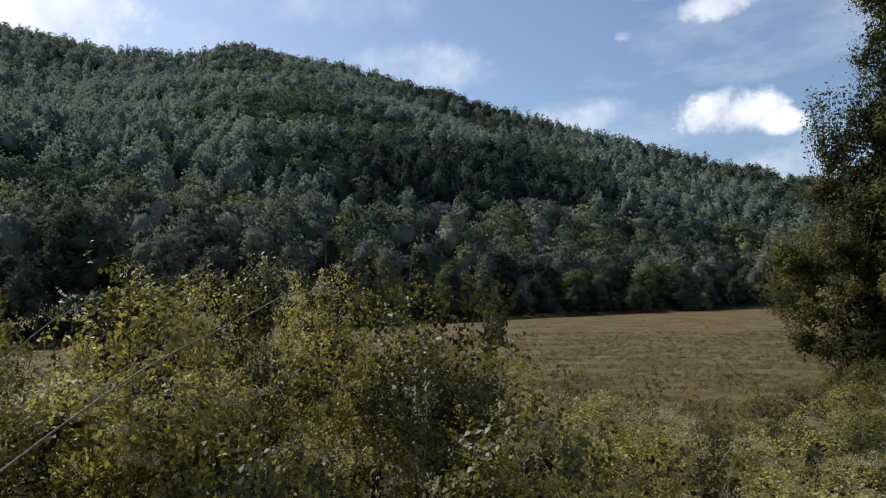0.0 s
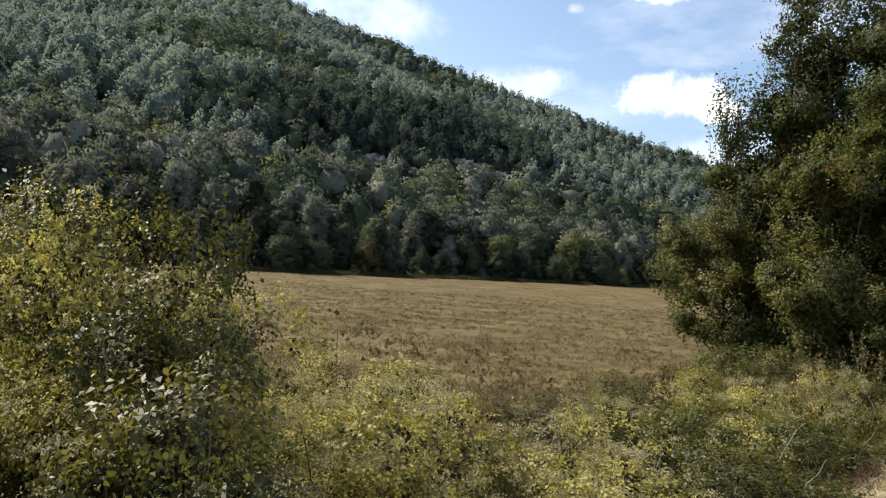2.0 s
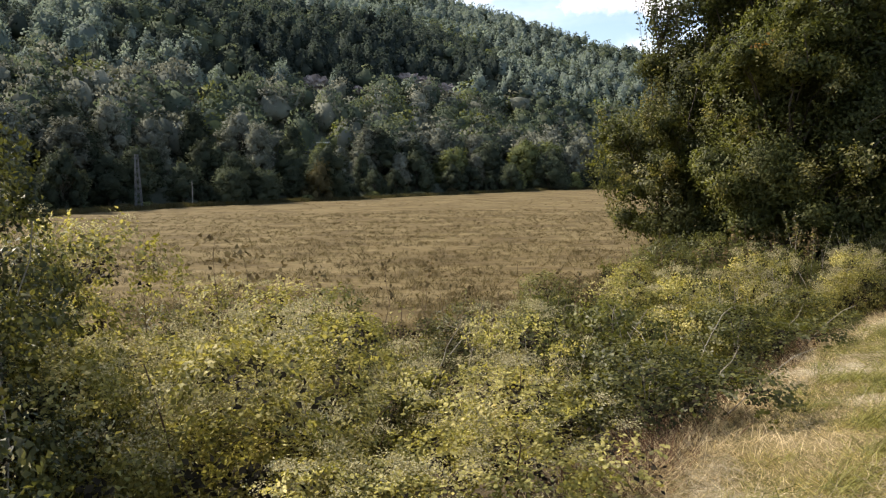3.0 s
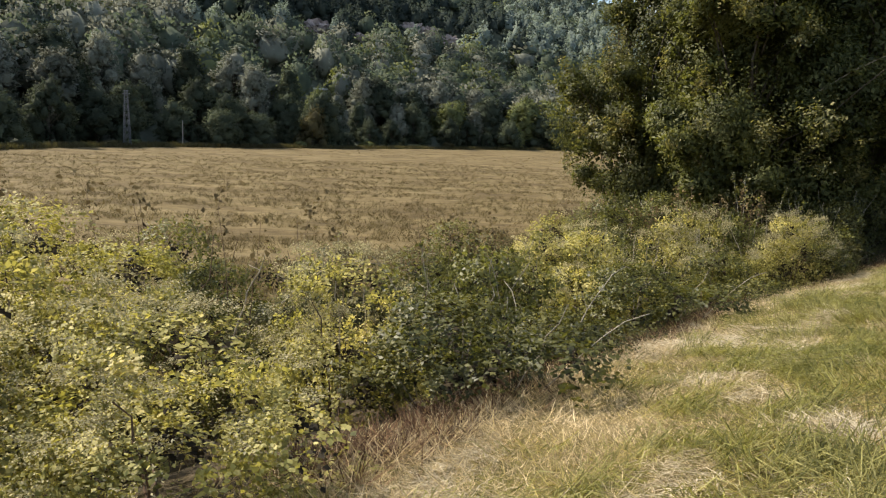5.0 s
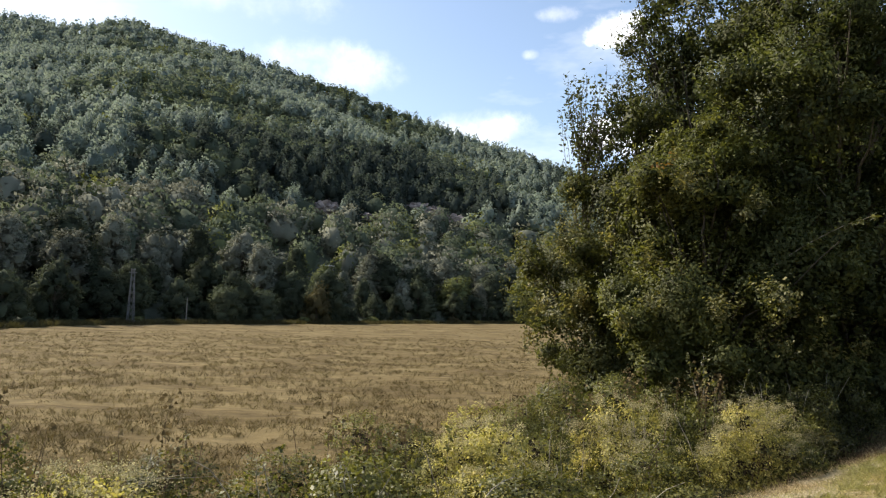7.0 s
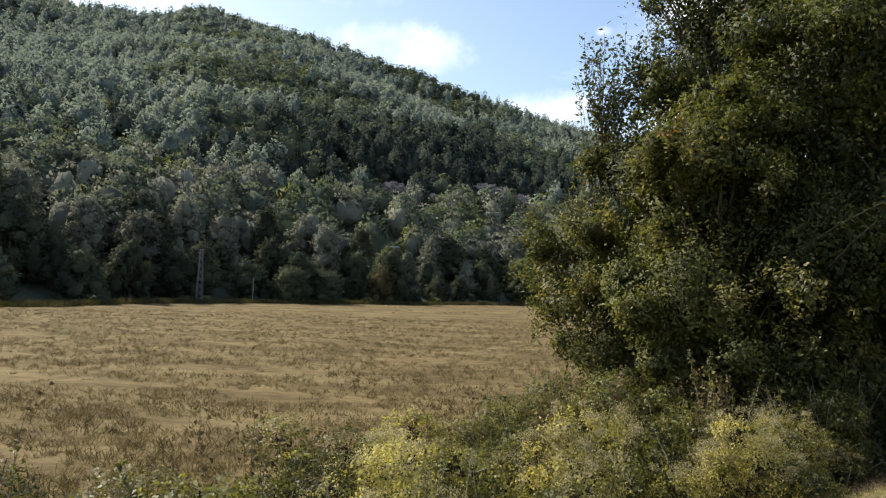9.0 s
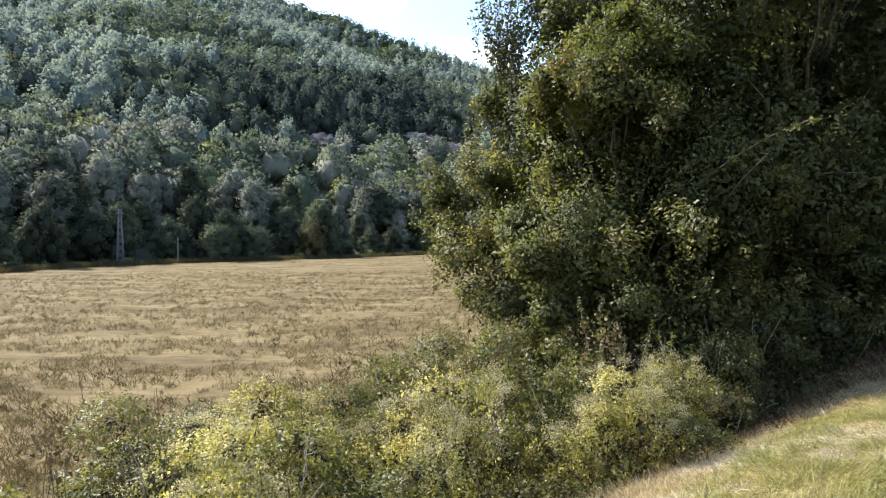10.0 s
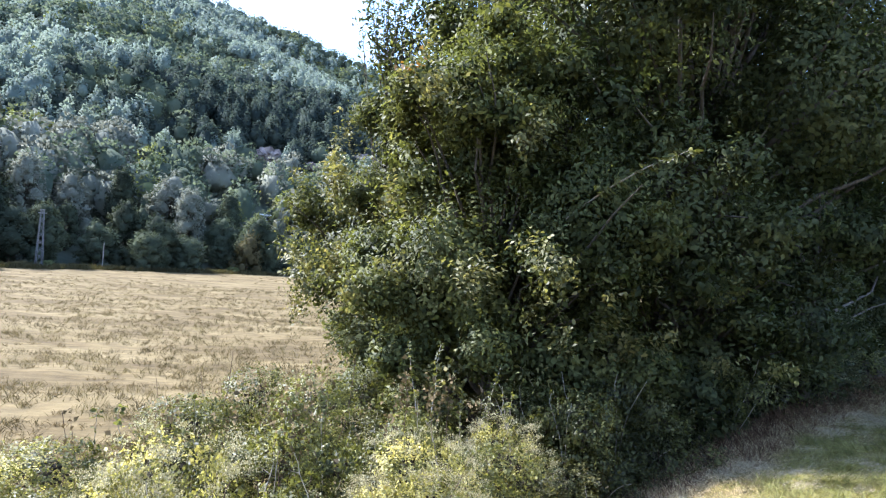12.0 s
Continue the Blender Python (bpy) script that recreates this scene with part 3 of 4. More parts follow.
VALLEY = {
    "green": [far_tree_meshes(31, M_FAR, "round"), far_tree_meshes(32, M_FAR, "tall"), far_tree_meshes(33, M_FAR, "round")],
    "silver": [far_tree_meshes(34, M_SILVER, "round"), far_tree_meshes(35, M_SILVER, "tall")],
    "bush": [far_tree_meshes(36, M_FAR, "bush"), far_tree_meshes(37, M_FAR, "bush")],
    "olive": [far_tree_meshes(38, M_OLIVE, "bush")],
    "pale": [far_tree_meshes(39, M_PALE, "bush"), far_tree_meshes(40, M_PALE, "round")],
}
VALLEY_WORDS = {
    "green": ("tree", "dark green broadleaf tree at the meadow's far edge", "tree", "trees beyond the meadow"),
    "silver": ("willow_tree", "silver-grey leafed willow behind the meadow", "tree", "trees beyond the meadow"),
    "bush": ("large_bush", "rounded dark green bush beside the far meadow edge", "bush", "bushes beyond the meadow"),
    "olive": ("large_bush", "olive-brown rounded bush before the far trees", "bush", "bushes beyond the meadow"),
    "pale": ("large_bush", "pale yellow-green bush at the meadow's far edge", "bush", "bushes beyond the meadow"),
}


def far_spot(az, behind):
    """A place by its bearing from the path and its distance past the meadow's far edge."""
    d = float(np.interp(az, EDGE_AZ, EDGE_D)) + behind
    x, y = MID[0] + d * math.sin(radians(az)), MID[1] + d * math.cos(radians(az))
    return x, y, ground_z(x, y)


def valley_tree(rng, kind, az, behind, tall, wide=None):
    name, label, category, group = VALLEY_WORDS[kind]
    trunk, crown = VALLEY[kind][rng.randint(len(VALLEY[kind]))]
    s = tall / {"bush": 8.2, "olive": 8.2}.get(kind, 10.2)
    w = wide or s * rng.uniform(0.95, 1.35)
    ob = thing(name, far_spot(az, behind), label, category, group, rng.rand() * 6.28, (w, w, s))
    part("trunk", trunk, ob)
    part("crown", crown, ob, kind="stuff")


def make_valley():
    rng = np.random.RandomState(77)
    az = -47.0
    while az < 42:
        d = float(np.interp(az, EDGE_AZ, EDGE_D))
        step = math.degrees(7.8 / d)
        for row, (behind, low, high) in enumerate(((8, 7, 12), (19, 10, 17), (31, 12, 20))):
            r = rng.rand()
            kind = "green" if r < (0.78, 0.55, 0.42)[row] else "silver" if r < 0.86 else "green" if r < 0.96 else "pale"
            here = az + rng.uniform(-0.5, 0.5) * step
            tall = rng.uniform(low, high)
            if abs(here - HOUSE_AZ) < 1.5:
                spot = far_spot(here, behind)
                tall = 1.85 + math.tan(radians(2.42)) * math.hypot(spot[0] - MID[0], spot[1] - MID[1]) - spot[2]
            valley_tree(rng, kind, here, behind + rng.uniform(-3, 3), tall)
        if rng.rand() < 0.5:
            valley_tree(rng, "bush", az + rng.uniform(-1, 1) * step, rng.uniform(3, 6), rng.uniform(2.5, 6))
        if rng.rand() < 0.6:
            valley_tree(rng, ("olive", "bush", "pale")[rng.randint(3)], az + rng.uniform(-1, 1) * step, rng.uniform(0, 2), rng.uniform(0.9, 2.0), rng.uniform(0.4, 0.7))
        az += step
    for az, tall, kind in ((-5.9, 8.8, "olive"), (-12.8, 8.0, "bush"), (-10.2, 7.5, "bush"), (9.5, 9.5, "bush"), (12.5, 13.0, "bush"), (14.5, 8.0, "pale"), (-9.6, 2.4, "pale"), (-4.0, 4.5, "bush"), (-4.6, 5.0, "bush"), (-3.2, 4.0, "bush")):
        valley_tree(rng, kind, az, 1.5, tall)


make_valley()

# ---------------------------------------------------------------- pylon, pole, house, rocks
def bar(a, b, r):
    return tube(np.array((a, b), float), (r, r), 4)


def make_pylon():
    base = far_spot(-19.3, -1.0)
    ob = thing("lattice_pylon", base, "grey galvanised steel lattice pylon beside far trees", "pylon", turn=0.6)
    tall, levels = 10.6, 8
    half = lambda h: 0.6 - 0.36 * h / tall
    corner = lambda k, h: (half(h) * (1, -1, -1, 1)[k], half(h) * (1, 1, -1, -1)[k], h)
    for k in range(4):
        part("leg", mesh_from("leg", *bar(corner(k, -0.3), corner(k, tall), 0.06), M_STEEL), ob)
    for i in range(levels):
        for k in range(4):
            a, b = tall * i / levels, tall * (i + 1) / levels
            part("brace", mesh_from("brace", *bar(corner(k, a), corner((k + 1) % 4, b), 0.035), M_STEEL), ob)
            part("brace", mesh_from("brace", *bar(corner((k + 1) % 4, a), corner(k, b), 0.035), M_STEEL), ob)
    for h, w in ((9.9, 0.7), (10.5, 0.45)):
        part("crossarm", mesh_from("crossarm", *bar((-w, 0, h), (w, 0, h), 0.08), M_STEEL), ob)


def make_pole():
    x, y, z = far_spot(-15.5, -0.5)
    rng = np.random.RandomState(2)
    ob = thing("wooden_pole", (x, y, z), "weathered grey wooden pole at the meadow's edge", "pole")
    part("shaft", mesh_from("shaft", *tube(bent(rng, (0, 0, -0.4), (0.08, 0, 5.2), wobble=0.01), np.linspace(0.11, 0.08, 7), 8), M_POLE), ob)
    part("insulator", mesh_from("insulator", *tube(((0.07, 0, 5.1), (0.07, 0, 5.25), (0.07, 0, 5.45)), (0.05, 0.09, 0.04), 8), M_STEEL), ob)


def box(sx, sy, z0, z1, at=(0, 0)):
    v = [(at[0] + a * sx / 2, at[1] + b * sy / 2, z) for z in (z0, z1) for a, b in ((-1, -1), (1, -1), (1, 1), (-1, 1))]
    f = [(0, 3, 2, 1), (4, 5, 6, 7), (0, 1, 5, 4), (1, 2, 6, 5), (2, 3, 7, 6), (3, 0, 4, 7)]
    return np.array(v), np.array(f)


def make_house():
    """Only its pale roof shows above the trees."""
    x, y, z = far_spot(HOUSE_AZ, HOUSE_BEHIND)
    ob = thing("house", (x, y, z), "small pale house with a white roof among trees", "house", turn=0.12)
    part("wall", mesh_from("wall", *box(4.0, 3.6, -1.5, 1.9), M_PLASTER), ob)
    rv = np.array([(a * 2.3, b * 2.2, 1.9) for a, b in ((-1, -1), (1, -1), (1, 1), (-1, 1))] + [(-2.3, 0, 2.35), (2.3, 0, 2.35)])
    part("roof", mesh_from("roof", rv, [np.array([(0, 1, 5, 4), (2, 3, 4, 5), (3, 2, 1, 0)]), np.array([(0, 4, 3), (1, 2, 5)])], M_ROOF), ob)
    for k in (-1.0, 1.0):
        part("window", mesh_from("window", *box(0.8, 0.1, 0.6, 1.5, (k, -1.83)), M_DARKGLASS), ob)


def make_rocks():
    """Pale broken faces showing among the pines."""
    rng = np.random.RandomState(9)
    for az, el, wide, tall in ROCKS:
        d = rock_spot(az, el)
        x, y = MID[0] + d * math.sin(radians(az)), MID[1] + d * math.cos(radians(az))
        bm = bmesh.new()
        bmesh.ops.create_icosphere(bm, subdivisions=4, radius=1.0)
        off = Vector((rng.rand() * 50, rng.rand() * 50, 0))
        for v in bm.verts:
            p = v.co.copy()
            k = 1 + 0.35 * noise.noise(p * 1.4 + off) + 0.3 * noise.noise(p * 4 + off) + 0.22 * noise.cell(Vector((p.x * 6, p.y * 6, p.z * 2.5)) + off)
            v.co = Vector((p.x * wide * k, p.y * 3.5 * k, p.z * tall * k + tall * 0.9))
        me = bpy.data.meshes.new("rock_outcrop")
        bm.to_mesh(me)
        bm.free()
        me.materials.append(M_ROCK)
        ob = new("rock_outcrop", me)
        ob.location, ob.rotation_euler = (x, y, ground_z(x, y) - 1.0), (0, 0, -radians(az))
        tagged(ob, "pale pinkish bare rock face among dark pines", "rock", "rock outcrops on the hill")


make_pylon()
make_pole()
make_house()
make_rocks()


# ---------------------------------------------------------------- meadow grass
def blades(rng, x, y, z, per, tall, lean, wide):
    n = len(x)
    root = np.repeat(np.stack((x, y, z), -1), per, 0) + rng.normal(size=(n * per, 3)) * np.array((0.12, 0.12, 0)) * (tall / 0.35)
    way = unit(rng.normal(size=(n * per, 3)) * lean * np.array((1, 1, 0.2)) + (0, 0, 1))
    ln = tall * (0.5 + 0.8 * rng.rand(n * per, 1))
    side = unit(np.cross(way, rng.normal(size=(n * per, 3)))) * wide
    mid = root + way * ln * 0.55
    tip = root + way * ln + np.stack((way[:, 0], way[:, 1], -np.abs(lean) * 0.4 * np.ones(n * per)), -1) * ln * 0.3
    v = np.stack((root - side, root + side, mid + side * 0.8, tip, mid - side * 0.8), 1).reshape(-1, 3)
    i = (np.arange(n * per) * 5)[:, None]
    return v, [i + np.array([[0, 1, 2, 4]]), i + np.array([[4, 2, 3]])]


def make_meadow():
    rng = np.random.RandomState(12)
    n = 27000
    az = np.radians(rng.uniform(-48, 28, n))
    d = 9 + 110 * rng.rand(n) ** 1.5
    x, y = MID[0] + d * np.sin(az), MID[1] + d * np.cos(az)
    u, v = uv_of(x, y)
    keep = (v > 8.5) & (waves(x, y * 1.8, 3.0, 41) + 0.6 * waves(x, y * 1.6, 1.1, 42) > -0.55)
    x, y = x[keep], y[keep]
    va, fa = blades(rng, x, y, height(x, y) - 0.02, 7, 0.36, 0.6, 0.011)
    tagged(new("meadow_grass", mesh_from("meadow_grass", va, fa, M_STRAW)), "dry straw-coloured grass standing over the meadow", "grass", kind="stuff")
    n = 5200
    az = np.radians(rng.uniform(-48, 28, n))
    d = 12 + 170 * rng.rand(n) ** 1.15
    x, y = MID[0] + d * np.sin(az), MID[1] + d * np.cos(az)
    u, v = uv_of(x, y)
    keep = (v > 9) & (d < np.interp(np.degrees(az), EDGE_AZ, EDGE_D) - 4) & (waves(x, y * 1.3, 6, 44) + 1.2 * rng.normal(size=n) > 0.0)
    x, y = x[keep], y[keep]
    size = rng.uniform(0.6, 1.5, len(x))
    bx, by = [np.repeat(q, 5) + rng.normal(size=len(q) * 5) * 0.16 * np.repeat(size, 5) for q in (x, y)]
    va, fa = blades(rng, bx, by, height(bx, by) - 0.02, 6, 0.25, 0.85, 0.010)
    tagged(new("meadow_weeds", mesh_from("meadow_weeds", va, fa, M_WEED)), "brown dried weed clumps scattered over the meadow", "weeds", kind="stuff")
    n = 5200
    deg = rng.uniform(-47, 30, n)
    d = np.interp(deg, EDGE_AZ, EDGE_D) + rng.normal(size=n) * 1.6 - 1.0
    x, y = MID[0] + d * np.sin(np.radians(deg)), MID[1] + d * np.cos(np.radians(deg))
    keep = waves(x, y, 4.0, 47) > -0.7
    x, y = x[keep], y[keep]
    va, fa = blades(rng, x, y, height(x, y) - 0.05, 8, 1.1, 0.5, 0.05)
    tagged(new("field_edge_weeds", mesh_from("field_edge_weeds", va, fa, M_OLIVE)), "rough brown-green weeds along the meadow's far edge", "weeds", kind="stuff")


def combed(rng, x, y, per, tall, wide, lie, loose, arch=0.0):
    """Short blades that lie over in swirls; arched ones bend over half way."""
    n = len(x) * per
    bx, by = np.repeat(x, per) + rng.normal(size=n) * 0.05, np.repeat(y, per) + rng.normal(size=n) * 0.05
    a = 2.2 * waves(bx, by, 0.8, 91) + 1.3 * waves(bx, by, 0.22, 92) + rng.normal(size=n) * loose
    up = np.abs(rng.normal(size=n)) * 0.45 + 0.2
    way = unit(np.stack((np.cos(a) * lie, np.sin(a) * lie, up), -1))
    ln = tall * (0.5 + rng.rand(n, 1))
    root = np.stack((bx, by, height(bx, by) - 0.01), -1)
    side = unit(np.cross(way, (0, 0, 1.0)) + rng.normal(size=(n, 3)) * 0.5) * wide
    if arch:
        lift = np.array((0, 0, 1.0)) * ln * arch
        mid, tip = root + way * ln * 0.5 + lift, root + way * ln * 1.05 - lift * 0.6 + np.cross(way, (0, 0, 1.0)) * ln * 0.25 * rng.normal(size=(n, 1))
        v = np.stack((root - side, root + side, mid + side * 0.8, tip, mid - side * 0.8), 1).reshape(-1, 3)
        i = (np.arange(n) * 5)[:, None]
        return v, [i + np.array([[0, 1, 2, 4]]), i + np.array([[4, 2, 3]])]
    v = np.stack((root - side, root + side, root + way * ln), 1).reshape(-1, 3)
    return v, np.arange(n * 3).reshape(n, 3)


def make_bank_grass():
    rng = np.random.RandomState(13)
    n = 64000
    u, v = 3.5 + 27 * rng.rand(n) ** 1.25, rng.uniform(0.2, 5.0, n)
    x, y = xy_of(u, v)
    foot = bank_foot(u) + 0.25 * waves(x, y, 0.9, 8)
    lush = 0.6 * waves(u * 0.6, v, 0.34, 53) + 0.7 * waves(u * 0.7, v, 0.11, 54) + 0.25 * rng.normal(size=n) - 1.0 * fade(1.3, 0.1, foot - v) + 0.1
    on = v < foot
    green = on & (lush > -0.2)
    tagged(new("bank_grass", mesh_from("bank_grass", *combed(rng, x[green], y[green], 10, 0.10, 0.0025, 1.5, 1.7), M_GRASS)), "short yellow-green mown grass lying on the bank", "grass", kind="stuff")
    dry = on & (lush < 0.0)
    tagged(new("cut_grass", mesh_from("cut_grass", *combed(rng, x[dry], y[dry], 11, 0.085, 0.0023, 1.5, 1.8), M_CUT)), "pale dry cut grass lying in patches on the bank", "grass", kind="stuff")
    tall = on & (lush > 0.3) & (rng.rand(n) < 0.5)
    tagged(new("grass_tussocks", mesh_from("grass_tussocks", *combed(rng, x[tall], y[tall], 9, 0.2, 0.0026, 1.4, 1.0, 0.22), M_TUSSOCK)), "longer green grass tussocks bent over on the mown bank", "grass", kind="stuff")
    hay = on & (lush < -0.1) & (waves(u * 0.5, v, 0.3, 58) + 0.5 * waves(u, v, 0.12, 59) > 0.0) & (foot - v > 0.25)
    tagged(new("cut_hay", mesh_from("cut_hay", *combed(rng, x[hay], y[hay], 14, 0.15, 0.0022, 2.6, 0.9, 0.1), M_HAY)), "bleached cut hay lying flat on the bank", "hay", kind="stuff")
    n = 5200
    u = rng.uniform(3.5, 29, n)
    v = bank_foot(u) + rng.normal(size=n) * 0.28 - 0.1
    x, y = xy_of(u, v)
    tagged(new("verge_straw", mesh_from("verge_straw", *combed(rng, x, y, 8, 0.17, 0.0028, 0.8, 2.6), M_CUT)), "taller dry straw along the foot of the brambles", "grass", kind="stuff")
    n = 2600
    u = rng.uniform(6, 29, n)
    v = bank_foot(u) + rng.normal(size=n) * 0.22 + 0.2
    keep = waves(u, v * 0.2, 1.4, 57) > -0.2
    u = np.concatenate((u[keep], rng.uniform(19.5, 29, 1500)))
    v = np.concatenate((v[keep], bank_foot(u[-1500:]) + rng.normal(size=1500) * 0.3 + 0.05))
    x, y = xy_of(u, v)
    tagged(new("withered_weeds", mesh_from("withered_weeds", *combed(rng, x, y, 8, 0.2, 0.006, 0.7, 2.5), M_WITHERED)), "reddish brown withered weeds at the foot of the brambles", "weeds", kind="stuff")


make_meadow()
make_bank_grass()


# ---------------------------------------------------------------- hedge of brambles and vines
def bush_lumps(rng, wide, tall, count):
    """A heap of cushions, the outer ones overhanging, with hollows between."""
    lumps = [(0, 0, tall * 0.36, wide * 0.58, wide * 0.58, tall * 0.38)]
    lumps.append((0.1 * wide, 0, tall * 0.82, wide * 0.45, wide * 0.42, tall * 0.15))
    for k in range(7):
        a, s = k * 0.9 + rng.uniform(-0.2, 0.2), wide * rng.uniform(0.22, 0.34)
        lumps.append((math.cos(a) * wide * 0.66, math.sin(a) * wide * 0.66, s * 0.55, s, s, s * 0.8))
    for k in range(count):
        a = k * 2.4 + rng.rand()
        r = wide * rng.uniform(0.2, 0.84)
        s = wide * rng.uniform(0.2, 0.42)
        lumps.append((math.cos(a) * r, math.sin(a) * r, tall * rng.uniform(0.16, 0.84) * (1 - 0.35 * (r / wide) ** 2), s, s, s * rng.uniform(0.5, 0.8)))
    return lumps


def bush_meshes(seed, mat, size, per, twigs, cane_mat, fluff=0, wide=1.25, tall=1.7, droop=0.25, shape=6, up=0.35, shoots=9, low=-0.5):
    """Leaves, some bare canes and seed fluff of a thicket 1.7 m high."""
    rng = np.random.RandomState(seed)
    lumps = bush_lumps(rng, wide, tall, 12 if tall < 2.5 else 27)
    tips, ways = with_holes(rng, *lump_surface(rng, lumps, int(twigs * 1.55), low=low), 0.8, 0.22)
    # Sparse inner sprays in near-black leaves, painting the shade inside the hollows.
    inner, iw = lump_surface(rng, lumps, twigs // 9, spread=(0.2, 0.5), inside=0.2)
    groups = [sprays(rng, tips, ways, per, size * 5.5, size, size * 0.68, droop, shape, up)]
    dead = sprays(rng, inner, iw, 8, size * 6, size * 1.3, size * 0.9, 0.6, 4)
    high = tips[tips[:, 2] > tall * 0.5]
    shoot = high[rng.randint(len(high), size=shoots)] + (0, 0, 1.0) * rng.uniform(0.08, 0.3, (shoots, 1))
    groups.append(sprays(rng, shoot, np.tile((0, 0, 2.0), (shoots, 1)), 14, 0.42, size * 0.8, size * 0.5, 0.1, shape))
    v, f = joined(groups)
    out = {"leaves": mesh_from("leaves", v, f, mat, mass=mass_ways(v, lumps), weight=0.45),
           "dead_leaves": mesh_from("dead_leaves", *dead, M_HOLLOW_SHADE)}
    for k in range(7):
        t = tips[rng.randint(len(tips))]
        c = tube(bent(rng, (t[0] * 0.3, t[1] * 0.3, -0.1), t * rng.uniform(0.95, 1.15), sag=rng.uniform(0.0, 0.25), steps=8, wobble=0.1), np.linspace(0.010, 0.004, 8), 5)
        out["cane", k] = mesh_from("cane", *c, cane_mat)
    if fluff:
        some = rng.randint(len(high), size=fluff)
        c = high[some] + ways[tips[:, 2] > tall * 0.5][some] * 0.05
        k = 90
        p = np.repeat(c, k, 0) + rng.normal(size=(fluff * k, 3)) * np.array((0.06, 0.06, 0.03)) * np.repeat(rng.uniform(0.5, 1.2, (fluff, 1)), k, 0) + (0, 0, 0.02)
        out["seed_fluff"] = mesh_from("seed_fluff", *leaves(rng, p, rng.normal(size=p.shape) + (0, 0, 0.6), 0.017, 0.009, 0.1, 4), M_FLUFF)
    return out


BUSHES = {
    "bramble": [bush_meshes(61, M_BRAMBLE, 0.045, 10, 700, M_STEM, shape=4), bush_meshes(62, M_BRAMBLE, 0.049, 10, 650, M_CANE, shape=4), bush_meshes(63, M_BRAMBLE, 0.043, 10, 720, M_STEM, shape=4)],
    "vine": [bush_meshes(64, M_VINE, 0.037, 12, 820, M_STEM, 90, shape=4), bush_meshes(65, M_VINE, 0.036, 12, 820, M_STEM, 130, shape=4), bush_meshes(66, M_VINE, 0.038, 12, 820, M_STEM, 60, shape=4)],
    "shrub": [bush_meshes(67, M_SHRUB, 0.038, 13, 620, M_CANE, 0, 1.15, 1.8, 0.1, 4, 0.7, 22), bush_meshes(68, M_SHRUB, 0.042, 13, 600, M_STEM, 8, 1.15, 1.8, 0.15, 4, 0.6, 16)],
}
TALL = {
    "bramble": [bush_meshes(161, M_BRAMBLE, 0.042, 10, 1700, M_STEM, 0, 1.4, 3.9, shape=4), bush_meshes(162, M_BRAMBLE, 0.046, 10, 1600, M_STEM, 0, 1.4, 3.9, shape=4)],
    "vine": [bush_meshes(164, M_VINE, 0.038, 12, 1900, M_STEM, 70, 1.4, 3.9, shape=4), bush_meshes(165, M_VINE, 0.046, 11, 1500, M_STEM, 60, 1.4, 3.9, shape=4)],
    "shrub": [bush_meshes(167, M_SHRUB, 0.042, 12, 1500, M_CANE, 4, 1.3, 3.9, 0.1, 4, 0.7, 40)],
}
BUSH_WORDS = {
    "bramble": ("bramble_bush", "dark green bramble thicket with bare arching canes", "bush"),
    "vine": ("vine_thicket", "yellow-green climbing vine with cream fluffy seed heads", "bush"),
    "shrub": ("hedge_shrub", "small-leafed green hedge shrub with upright twigs", "shrub"),
}


def bush(kind, index, x, y, top, wide, turn, sink=0.1):
    """A bush from the ground up to the height top."""
    z = ground_z(x, y) - sink
    name, label, category = BUSH_WORDS[kind]
    high = top - z > 2.1
    pieces = (TALL if high else BUSHES)[kind][index % len((TALL if high else BUSHES)[kind])]
    tall = 3.9 if high else {"shrub": 1.85}.get(kind, 1.68)
    across, up = wide / (1.5 if high else 1.25), (top - z) / tall
    if up < 0.68 * across:
        up = 0.68 * across
        z = top - up * tall
    across = max(across, up / 1.25)
    ob = thing(name, (x, y, z), label, category, "hedge along the bank", turn, (across, across, up))
    for key, me in pieces.items():
        if isinstance(key, tuple):
            part(key[0], me, ob)
        else:
            part(key, me, ob, kind="stuff")


def hedge_top(u, v):
    """Height of the hedge's top over the plan."""
    near = np.interp(u, (-8, 1.0, 3.0, 4.0, 4.8, 6.3, 8, 10, 13, 17, 20, 24), (2.32, 2.32, 2.35, 1.6, 1.2, 0.74, 0.36, 0.18, 0.06, 0.25, 0.35, 0.4))
    steep = np.interp(v - bank_foot(u), (-0.3, 0.3, 0.8, 1.4, 2.5, 5.0, 6.3), (-0.9, -0.38, 0.0, 0.06, 0.0, -0.15, -0.7))
    gentle = np.interp(v, (2.5, 3.2, 4.2, 5.5, 6.3, 8.0, 9.5), (-1.1, -0.8, -0.25, -0.1, 0.0, -0.1, -0.7))
    drop = gentle + (steep - gentle) * float(fade(3.8, 5.5, u))
    return float(near + drop)


